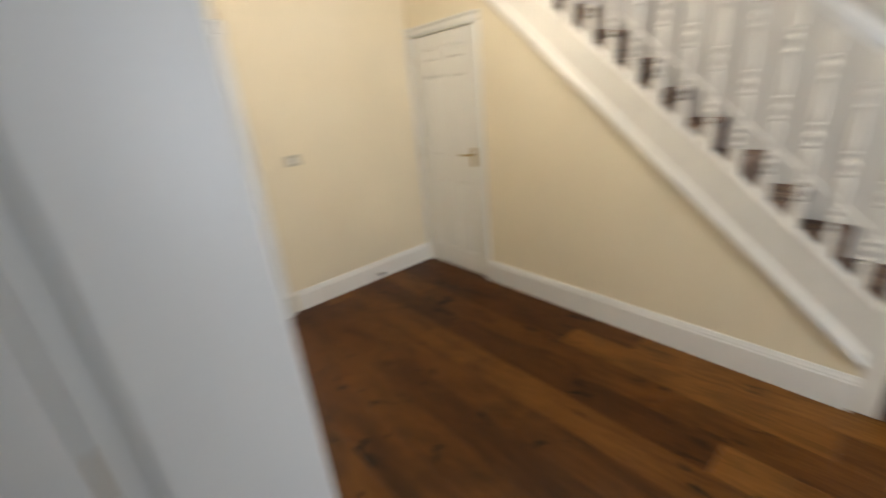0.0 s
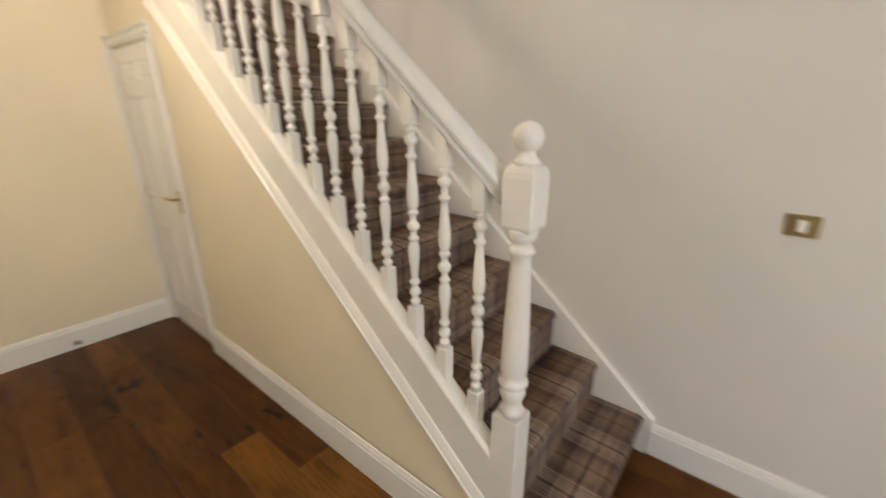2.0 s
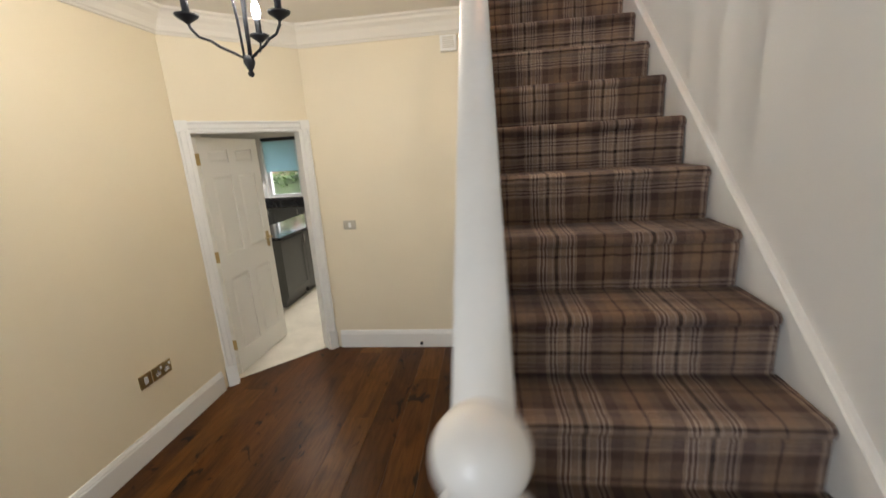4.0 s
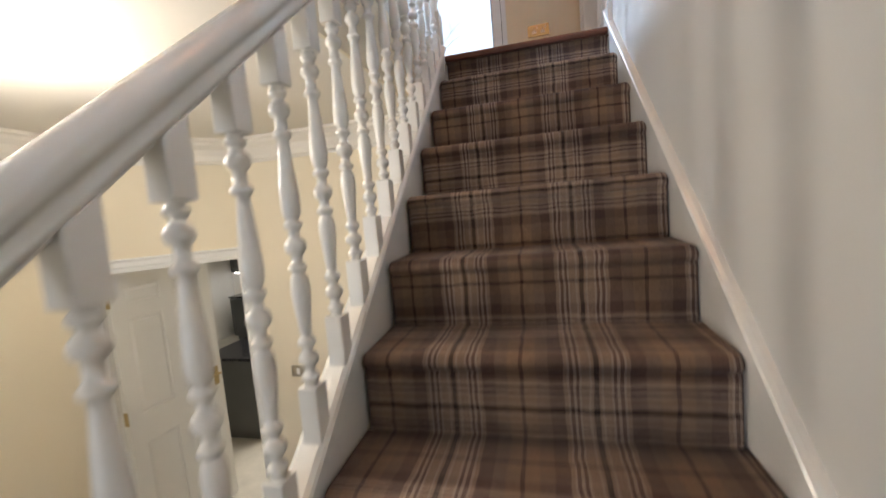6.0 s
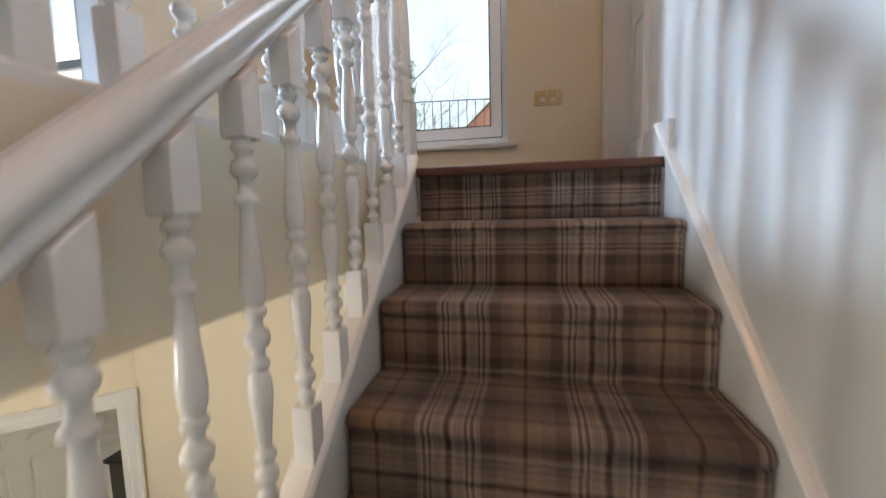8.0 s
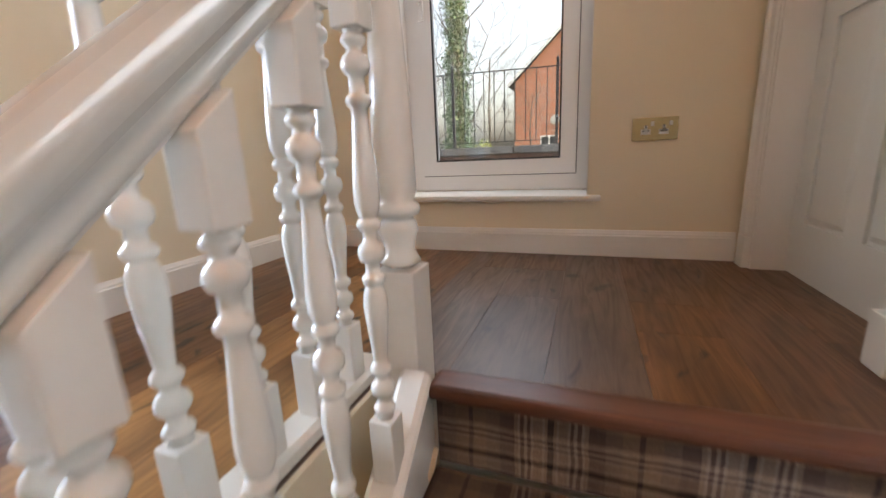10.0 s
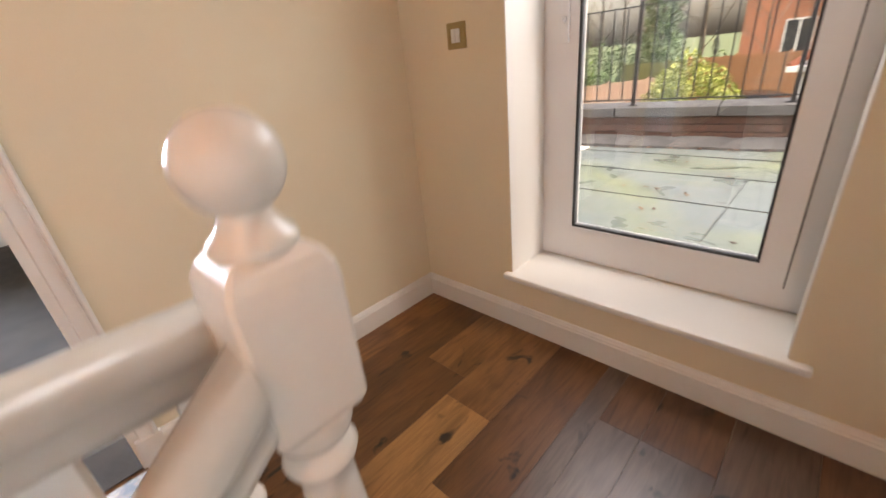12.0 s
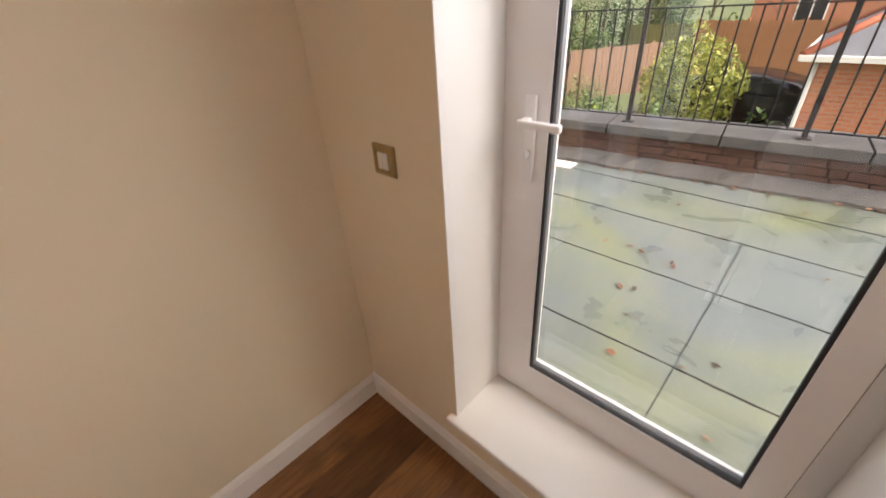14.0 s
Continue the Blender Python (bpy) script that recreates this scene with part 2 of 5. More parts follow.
def board_mat(name, tones):
    """Oak boards, oiled brown: each board has its own tone, with long grain, knots and pores."""
    m, nt, b = material(name)
    info, tc = nt.nodes.new("ShaderNodeObjectInfo"), nt.nodes.new("ShaderNodeTexCoord")
    shift = nt.nodes.new("ShaderNodeVectorMath")
    shift.operation = "ADD"
    spread = nt.nodes.new("ShaderNodeMath")
    spread.operation, spread.inputs[1].default_value = "MULTIPLY", 37.0
    nt.links.new(info.outputs["Random"], spread.inputs[0])
    nt.links.new(tc.outputs["Object"], shift.inputs[0])
    nt.links.new(spread.outputs[0], shift.inputs[1])

    def noisy(scale, stretch, detail, distortion=0.0):
        mp = nt.nodes.new("ShaderNodeMapping")
        mp.inputs["Scale"].default_value = stretch
        nt.links.new(shift.outputs[0], mp.inputs["Vector"])
        n = node(nt, "ShaderNodeTexNoise", Scale=scale, Detail=detail, Distortion=distortion)
        nt.links.new(mp.outputs["Vector"], n.inputs["Vector"])
        return n.outputs["Fac"]

    broad, grain, pore, knots = noisy(2.4, (2.0, 0.8, 1), 5.0, 1.2), noisy(7, (3.2, 0.30, 1), 8.0, 2.6), noisy(60, (6, 0.25, 1), 6.0), noisy(6.5, (1.3, 0.7, 1), 3.0, 1.0)
    tone = ramp(nt, info.outputs["Random"], list(zip((0.0, 0.35, 0.7, 1.0), tones))).outputs["Color"]
    c = mix(nt, "MULTIPLY", 0.75, tone, ramp(nt, broad, [(0.3, (0.42, 0.38, 0.35)), (0.6, (1.1, 1.1, 1.1))]).outputs["Color"])
    c = mix(nt, "MULTIPLY", 0.45, c, ramp(nt, grain, [(0.36, (0.42, 0.38, 0.36)), (0.58, (1.15, 1.15, 1.15))]).outputs["Color"])
    c = mix(nt, "MULTIPLY", 0.25, c, ramp(nt, pore, [(0.4, (0.5, 0.5, 0.5)), (0.55, (1, 1, 1))]).outputs["Color"])
    c = mix(nt, "MULTIPLY", 1.0, c, ramp(nt, knots, [(0.29, (0.10, 0.08, 0.07)), (0.36, (1, 1, 1))]).outputs["Color"])
    nt.links.new(c, b.inputs["Base Color"])
    nt.links.new(ramp(nt, grain, [(0.3, (0.42,) * 3), (0.7, (0.28,) * 3)]).outputs["Color"], b.inputs["Roughness"])
    b.inputs["Specular IOR Level"].default_value = 0.18
    bump(nt, b, mix(nt, "MIX", 0.5, grain, pore), 0.30, 0.0014)
    return m


BOARD = board_mat("oiled_oak_boards", ((0.068, 0.023, 0.0036), (0.094, 0.033, 0.0050), (0.135, 0.052, 0.0082), (0.195, 0.084, 0.016)))
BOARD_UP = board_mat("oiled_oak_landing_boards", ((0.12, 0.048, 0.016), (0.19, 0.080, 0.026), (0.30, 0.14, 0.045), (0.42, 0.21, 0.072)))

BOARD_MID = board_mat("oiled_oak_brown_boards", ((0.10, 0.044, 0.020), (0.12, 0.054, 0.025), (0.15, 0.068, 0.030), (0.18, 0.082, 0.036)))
# base raised so these dark boards carry some of the window's sheen
BOARD_DARK = board_mat("dark_oak_landing_boards", ((0.105, 0.062, 0.042), (0.120, 0.072, 0.050), (0.135, 0.084, 0.058), (0.155, 0.097, 0.066)))
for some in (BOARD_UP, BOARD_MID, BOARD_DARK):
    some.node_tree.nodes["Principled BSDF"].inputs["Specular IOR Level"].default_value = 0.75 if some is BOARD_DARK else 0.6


def plaid_mat():
    """Tartan wool: warp stripes across the stair's width, weft stripes along its run, on a taupe ground."""
    m, nt, b = material("tartan_stair_carpet")
    tc, sep = nt.nodes.new("ShaderNodeTexCoord"), nt.nodes.new("ShaderNodeSeparateXYZ")
    nt.links.new(tc.outputs["Object"], sep.inputs[0])
    run = nt.nodes.new("ShaderNodeMath")
    run.operation = "ADD"
    nt.links.new(sep.outputs["Y"], run.inputs[0])
    nt.links.new(sep.outputs["Z"], run.inputs[1])

    def stripes(source, period, offset):
        scaled, off, fract = [nt.nodes.new("ShaderNodeMath") for _ in range(3)]
        off.operation, scaled.operation, fract.operation = "ADD", "MULTIPLY", "FRACT"
        off.inputs[1].default_value, scaled.inputs[1].default_value = offset, 1 / period
        nt.links.new(source, off.inputs[0])
        nt.links.new(off.outputs[0], scaled.inputs[0])
        nt.links.new(scaled.outputs[0], fract.inputs[0])
        r = nt.nodes.new("ShaderNodeValToRGB")
        r.color_ramp.interpolation = "CONSTANT"
        g, t, w, d, k, o, n = (0.240, 0.150, 0.086), (0.315, 0.225, 0.158), (0.42, 0.33, 0.262), (0.100, 0.055, 0.042), (0.016, 0.009, 0.008), (0.05, 0.018, 0.013), (0.180, 0.118, 0.080)
        half = [(0.0, o), (0.012, g), (0.10, n), (0.19, d), (0.285, t), (0.305, w), (0.322, d), (0.345, w), (0.365, d), (0.384, w), (0.402, t), (0.452, w), (0.468, t), (0.484, k)]
        ends = [a for a, _ in half[1:]] + [0.5]
        bands = half + [(1 - b, c) for (_, c), b in reversed(list(zip(half, ends)))][1:]
        while len(r.color_ramp.elements) < len(bands):
            r.color_ramp.elements.new(0.99)
        for e, (at, c) in zip(r.color_ramp.elements, bands):
            e.position, e.color = at, (*c, 1)
        nt.links.new(fract.outputs[0], r.inputs["Fac"])
        return r.outputs["Color"]

    wave = node(nt, "ShaderNodeTexNoise", Scale=16.0, Detail=3.0)
    nt.links.new(tc.outputs["Object"], wave.inputs["Vector"])
    wander = nt.nodes.new("ShaderNodeMapRange")
    wander.inputs["To Min"].default_value, wander.inputs["To Max"].default_value = -0.006, 0.006
    nt.links.new(wave.outputs["Fac"], wander.inputs["Value"])

    def wavy(source):
        total = nt.nodes.new("ShaderNodeMath")
        total.operation = "ADD"
        nt.links.new(source, total.inputs[0])
        nt.links.new(wander.outputs["Result"], total.inputs[1])
        return total.outputs[0]

    warp, weft = stripes(wavy(sep.outputs["X"]), 0.333, 0.205), stripes(wavy(run.outputs[0]), 0.333, 0.06)
    c = mix(nt, "MIX", 0.42, warp, weft)
    c = mix(nt, "MULTIPLY", 0.5, c, ramp(nt, weft, [(0.0, (0.35, 0.33, 0.33)), (0.10, (1, 1, 1))]).outputs["Color"])
    n, big = node(nt, "ShaderNodeTexNoise", Scale=420.0, Detail=3.0), node(nt, "ShaderNodeTexNoise", Scale=5.0, Detail=3.0)
    for some in (n, big):
        nt.links.new(tc.outputs["Object"], some.inputs["Vector"])
    c = mix(nt, "MULTIPLY", 0.6, c, ramp(nt, n.outputs["Fac"], [(0.3, (0.5, 0.5, 0.5)), (0.65, (1.2, 1.2, 1.2))]).outputs["Color"])
    c = mix(nt, "MULTIPLY", 0.8, c, ramp(nt, big.outputs["Fac"], [(0.35, (0.65, 0.62, 0.62)), (0.65, (1.25, 1.22, 1.18))]).outputs["Color"])
    nt.links.new(c, b.inputs["Base Color"])
    b.inputs["Roughness"].default_value = 0.95
    b.inputs["Sheen Weight"].default_value = 0.06
    bump(nt, b, n.outputs["Fac"], 0.8, 0.003)
    return m


PLAID = plaid_mat()


# ---- mesh helpers ----
def box(bm, x0, x1, y0, y1, z0, z1, bevel=0.0):
    m = Matrix.LocRotScale(((x0 + x1) / 2, (y0 + y1) / 2, (z0 + z1) / 2), None, (abs(x1 - x0), abs(y1 - y0), abs(z1 - z0)))
    made = bmesh.ops.create_cube(bm, size=1, matrix=m)
    if bevel:
        edges = list({e for v in made["verts"] for e in v.link_edges})
        bmesh.ops.bevel(bm, geom=edges, offset=bevel, segments=2, profile=0.6, affect="EDGES")
    return bm


def boxes(*some, bevel=0.0):
    bm = bmesh.new()
    for one in some:
        box(bm, *one, bevel=bevel)
    return bm


def sweep(bm, shape, p0, p1, side=None, up=(0, 0, 1)):
    """A closed outline (side, up) carried straight from p0 to p1."""
    p0, p1 = Vector(p0), Vector(p1)
    side = Vector(side) if side else (p1 - p0).cross(Vector(up)).normalized()
    up = Vector(up)
    rings = [[bm.verts.new(p + side * a + up * b) for a, b in shape] for p in (p0, p1)]
    n = len(shape)
    for i in range(n):
        bm.faces.new((rings[0][i], rings[0][(i + 1) % n], rings[1][(i + 1) % n], rings[1][i]))
    bm.faces.new(rings[0][::-1])
    bm.faces.new(rings[1])
    bmesh.ops.recalc_face_normals(bm, faces=bm.faces[:])
    return bm


def lathe(bm, outline, at=(0, 0, 0), turns=20):
    """An outline of (radius, height) turned round the upright through at."""
    rings = []
    for r, z in outline:
        if r < 1e-5:
            rings.append([bm.verts.new((at[0], at[1], at[2] + z))])
        else:
            rings.append([bm.verts.new((at[0] + r * math.cos(2 * math.pi * k / turns), at[1] + r * math.sin(2 * math.pi * k / turns), at[2] + z)) for k in range(turns)])
    for a, b in zip(rings, rings[1:]):
        for k in range(turns):
            q = (k + 1) % turns
            face = [a[k % len(a)], a[q % len(a)], b[q % len(b)], b[k % len(b)]]
            face = list(dict.fromkeys(face))
            if len(face) > 2:
                bm.faces.new(face).smooth = True
    for ring, flip in ((rings[0], True), (rings[-1], False)):
        if len(ring) > 2:
            bm.faces.new(ring[::-1] if flip else ring)
    return bm


def mesh_of(name, bm, mat):
    me = bpy.data.meshes.new(name)
    bm.to_mesh(me)
    bm.free()
    me.materials.append(mat)
    return me


def part(name, bm, mat, parent=None, label="", kind=""):
    ob = new(name, mesh_of(name, bm, mat))
    ob.parent = parent
    return tagged(ob, label, kind=kind)


def setting(name, bm, mat, label=""):
    return tagged(new(name, mesh_of(name, bm, mat)), label, kind="structure")


def thing(name, label, category, group="", at=(0, 0, 0)):
    ob = new(name)
    ob.location = at
    ob.empty_display_size = 0.05
    return tagged(ob, label, category, group)


# ---- plan ----
EAST, WEST, FAR, SOUTH = 0.95, -2.13, 3.18, -3.2
H, CEILING, TOP = 3.085, 2.80, 5.50
GO, RISE, FIRST = 0.2389, 0.2066, -0.207
SLOPE = RISE / GO
NORTH, ULEFT = 4.38, -1.165
WELL_X, WELL_Y0, WELL_Y1 = -0.075, 0.25, 3.19


def string_top(y):
    return 0.455 + SLOPE * y


def rail_top(y):
    return 1.352 + SLOPE * y


# east wall, in both storeys, with the recesses of its doors
def with_opening(axis, lo, hi, a, b, z0, z1, openings):
    """Boxes of a wall from a to b along the other axis, with openings (from, to, bottom, top)."""
    out = []

    def add(p, q, r, s):
        if q - p > 1e-4 and s - r > 1e-4:
            out.append((lo, hi, p, q, r, s) if axis == "x" else (p, q, lo, hi, r, s))

    at = a
    for p, q, r, s in sorted(openings):
        add(at, p, z0, z1)
        add(p, q, z0, r)
        add(p, q, s, z1)
        at = q
    add(at, b, z0, z1)
    return out


setting("wall_east", boxes(*with_opening("x", EAST, 1.15, SOUTH, NORTH, 0, H - 0.02, [(-2.29, -1.47, 0, 2.03)]), *with_opening("x", EAST, 1.15, SOUTH, NORTH, H - 0.02, TOP, [(3.50, 4.26, H - 0.02, H + 2.02)])), PALE, "pale painted plaster wall beside the stairs")
setting("wall_west", boxes(*with_opening("x", WEST - 0.25, WEST, SOUTH, 2.50, 0, CEILING, [(-0.62, 0.84, 0, 2.03)])), CREAM, "cream painted plaster wall of the hall")
setting("wall_hall_north", boxes((-1.45, 1.15, FAR, FAR + 0.12, 0, CEILING)), CREAM, "cream painted plaster wall at the end of the hall")
setting("wall_south", boxes((-6, 1.15, SOUTH - 0.2, SOUTH, 0, TOP)), PALE, "pale painted wall at the front")

# the splayed wall with the kitchen doorway
D0, D1 = Vector((WEST, 2.50, 0)), Vector((-1.45, FAR, 0))
DIAG = (D1 - D0).length
DTURN = pose(D0.x, D0.y, 0, 0, 0, 45)
bm = boxes(*with_opening("y", 0, 0.12, 0, DIAG, 0, CEILING, [(0.075, DIAG - 0.075, 0, 2.02)]))
bm.transform(DTURN)
setting("wall_splayed", bm, CREAM, "cream painted splayed wall with the kitchen doorway")

# floors, slabs and ceilings
setting("hall_subfloor", boxes((-6, 1.15, SOUTH, 3.31, -0.25, -0.022)), DARK)
bm = bmesh.new()
plan = [(-6, 2.50), (-2.245, 2.50), (-2.13, 2.585), (-1.535, 3.18), (-1.41, 3.30), (1.15, 3.30), (1.15, 8.0), (-6, 8.0)]
lo, hi = [[bm.verts.new((x, y, z)) for x, y in plan] for z in (-0.018, 0.004)]
for i in range(len(plan)):
    bm.faces.new((lo[i], lo[(i + 1) % len(plan)], hi[(i + 1) % len(plan)], hi[i]))
bm.faces.new(hi)
bm.faces.new(lo[::-1])
bmesh.ops.recalc_face_normals(bm, faces=bm.faces[:])
setting("kitchen_floor", bm, TILE, "cream stone-tiled kitchen floor")
setting("kitchen_base", boxes((-6, 1.15, 3.32, 8.0, -0.25, -0.02)), DARK)
setting("wall_kitchen_south", boxes((-6, WEST - 0.25, 2.38, 2.50, 0, CEILING)), PALE, "pale kitchen wall beside the doorway")
slab = [(-6, WELL_X, SOUTH, NORTH + 0.3, CEILING, H - 0.02), (WELL_X, 1.15, WELL_Y1, NORTH + 0.3, CEILING, H - 0.02), (WELL_X, 1.15, SOUTH, WELL_Y0, CEILING, H - 0.02), (-6, 1.15, NORTH + 0.3, 8.0, CEILING, 3.18)]
setting("ceiling_hall", boxes(*slab), CEIL, "off-white painted ceiling of the hall")
setting("ceiling_landing", boxes((-6, 1.15, SOUTH, NORTH + 0.3, TOP, TOP + 0.2)), CEIL, "off-white painted ceiling over the landing")
setting("stairwell_edge", boxes((WELL_X, WELL_X + 0.012, WELL_Y0, 3.19, CEILING - 0.045, H + 0.002), (WELL_X + 0.012, EAST, WELL_Y0 - 0.012, WELL_Y0, CEILING, H)), CREAM, "cream painted edge of the landing over the stairs")


# upper walls
WIN = (-0.622, 0.345, 3.365, 5.28)
RWIN = (-5.0, -3.15, 3.44, 5.1)
setting("wall_north", boxes(*with_opening("y", NORTH, NORTH + 0.30, -6, 1.15, H - 0.02, TOP, [RWIN, WIN])), CREAM, "cream painted landing wall with a tall glazed door-window")
# opening at y 0.35 to 1.75 is unseen, added to pass fill light
setting("wall_landing_west", boxes(*with_opening("x", ULEFT - 0.11, ULEFT, SOUTH, NORTH, H - 0.02, TOP, [(0.35, 1.75, H - 0.02, H + 2.02), (2.17, 2.97, H - 0.02, H + 2.02)])), CREAM, "cream painted landing wall with the bedroom doorway and an added unseen opening")
setting("wall_room_west", boxes((-5.3, -5.2, SOUTH, NORTH, H - 0.02, TOP)), ROOM, "white painted bedroom wall")
setting("wall_room_lining", boxes((-5.2, -5.02, NORTH - 0.006, NORTH, H, TOP), (-3.13, ULEFT - 0.11, NORTH - 0.006, NORTH, H, TOP), *with_opening("x", ULEFT - 0.116, ULEFT - 0.11, 0.1, NORTH - 0.006, H, TOP, [(0.35, 1.75, H, H + 2.02), (2.17, 2.97, H, H + 2.02)])), ROOM, "white painted bedroom wall")
setting("wall_room_south", boxes((-5.2, ULEFT - 0.11, -0.05, 0.05, H, TOP)), ROOM, "white painted bedroom wall")
setting("bedroom_carpet", boxes((-5.2, ULEFT - 0.005, 0.05, NORTH, H - 0.02, H + 0.006)), CARPETR, "grey-brown short-pile bedroom carpet")

# kitchen shell
KWIN = (-4.7, -2.4, 1.02, 2.27)
setting("wall_kitchen_north", boxes(*with_opening("y", 8.0, 8.3, -6, 1.15, -0.2, 3.18, [KWIN])), PALE, "pale kitchen wall with a wide window")
setting("wall_kitchen_west", boxes((-6.1, -6, SOUTH, 8.0, -0.2, TOP)), PALE, "pale painted kitchen wall")
setting("wall_kitchen_east", boxes((1.15, 1.25, SOUTH, 8.3, -0.2, 3.18)), PALE, "pale painted outer wall")

# ---- skirtings, architraves, coving ----
SKIRT = [(0, 0), (0.018, 0), (0.018, 0.135), (0.014, 0.142), (0.014, 0.150), (0.010, 0.158), (0.006, 0.170), (0, 0.172)]


def skirting(runs, z=0.0, label="white gloss moulded skirting board", name="baseboard", tall=1.0):
    """Each run: start, end and the side on which the room lies."""
    for p, q, side in runs:
        bm = sweep(bmesh.new(), [(a, b * tall) for a, b in SKIRT], (*p, z), (*q, z), (*side, 0))
        setting(name, bm, GLOSS, label)


n45 = (math.sqrt(0.5), -math.sqrt(0.5))
skirting([((WEST, SOUTH), (WEST, -0.70), (1, 0)), ((WEST, 0.91), (WEST, 2.44), (1, 0)), ((-1.40, FAR), (0.0, FAR), (0, -1)),
          ((EAST, -0.24), (EAST, -1.40), (-1, 0)), ((EAST, -2.29), (EAST, SOUTH), (-1, 0))])
skirting([((-0.005, 0.09), (-0.005, 2.335), (-1, 0))], label="white gloss skirting board below the stair panelling", tall=1.10)
skirting([((ULEFT, NORTH), (0.93, NORTH), (0, -1)), ((ULEFT, NORTH), (ULEFT, 3.04), (1, 0)), ((ULEFT, 2.10), (ULEFT, 1.83), (1, 0))], H, "white gloss moulded skirting board on the landing", tall=0.70)
skirting([((-5.2, 0.05), (-5.2, NORTH), (1, 0)), ((-5.2, NORTH - 0.006), (ULEFT - 0.12, NORTH - 0.006), (0, -1))], H, "white gloss skirting board in the bedroom", tall=0.70)

ARCH = [(0, 0), (0.070, 0), (0.070, 0.023), (0.066, 0.026), (0.060, 0.026), (0.055, 0.022), (0.053, 0.015), (0.046, 0.013), (0.026, 0.013), (0.018, 0.012), (0.013, 0.006), (0, 0.005)]


def casing(name, place, w, h, label, plinths=True, foot=0.18):
    """Architrave round an opening of w by h whose left foot lies at the pose's origin; local x along the wall, -y to the room."""
    ob = tagged(new(name), label, kind="structure")
    ob.matrix_world = place
    for x0, s in ((0, -1), (w, 1)):
        part("architrave_side", sweep(bmesh.new(), [(s * a, b) for a, b in ARCH], (x0, 0, foot if plinths else 0), (x0, 0, h), (1, 0, 0), (0, -1, 0)), GLOSS, ob)
        if plinths:
            part("plinth_block", boxes((x0, x0 + s * 0.076, -0.026, 0, 0, foot), bevel=0.003), GLOSS, ob)
        part("corner_block", boxes((x0, x0 + s * 0.076, -0.028, 0, h, h + 0.076), (x0 + s * 0.016, x0 + s * 0.060, -0.031, -0.028, h + 0.016, h + 0.060), bevel=0.002), GLOSS, ob)
    part("architrave_head", sweep(bmesh.new(), ARCH, (0, 0, h), (w, 0, h), (0, 0, 1), (0, -1, 0)), GLOSS, ob)
    return ob


def lining(name, place, w, h, depth, label):
    ob = tagged(new(name), label, kind="structure")
    ob.matrix_world = place
    part("jamb", boxes((-0.002, 0.012, 0.0, depth, 0, h - 0.012)), GLOSS, ob)
    part("jamb", boxes((w - 0.012, w + 0.002, 0.0, depth, 0, h - 0.012)), GLOSS, ob)
    part("head", boxes((-0.002, w + 0.002, 0.0, depth, h - 0.012, h + 0.001)), GLOSS, ob)
    return ob


def lever_handle(parent, x, z, y, s=1, long_plate=True, mat=None):
    """A lever on a back plate; y: the leaf's face, the handle stands out to -y when s is 1."""
    mat = mat or BRASS
    hold = new("door_handle")
    hold.parent = parent
    tagged(hold, "polished brass lever handle on a long plate")
    ph = 0.075
    bm = boxes((x - 0.021, x + 0.021, y - s * 0.005, y, z - ph, z + ph), bevel=0.0015)
    part("back_plate", bm, mat, hold)
    bm = bmesh.new()
    bmesh.ops.create_cone(bm, cap_ends=True, segments=14, radius1=0.010, radius2=0.008, depth=0.045, matrix=Matrix.Translation((x, y - s * 0.027, z + 0.02)) @ Matrix.Rotation(math.pi / 2, 4, "X"))
    part("spindle", bm, mat, hold)
    return hold


def lever(parent, x, z, y, s, way, mat=None):
    bm = bmesh.new()
    for a, b, r0, r1 in ((0, 0.04, 0.009, 0.008), (0.04, 0.085, 0.008, 0.0095), (0.085, 0.105, 0.0095, 0.005)):
        bmesh.ops.create_cone(bm, cap_ends=True, segments=12, radius1=r0, radius2=r1, depth=b - a, matrix=Matrix.Translation((x + way * (a + b) / 2, y - s * 0.048, z + 0.02)) @ Matrix.Rotation(way * math.pi / 2, 4, "Y"))
    part("lever", bm, mat or BRASS, parent)


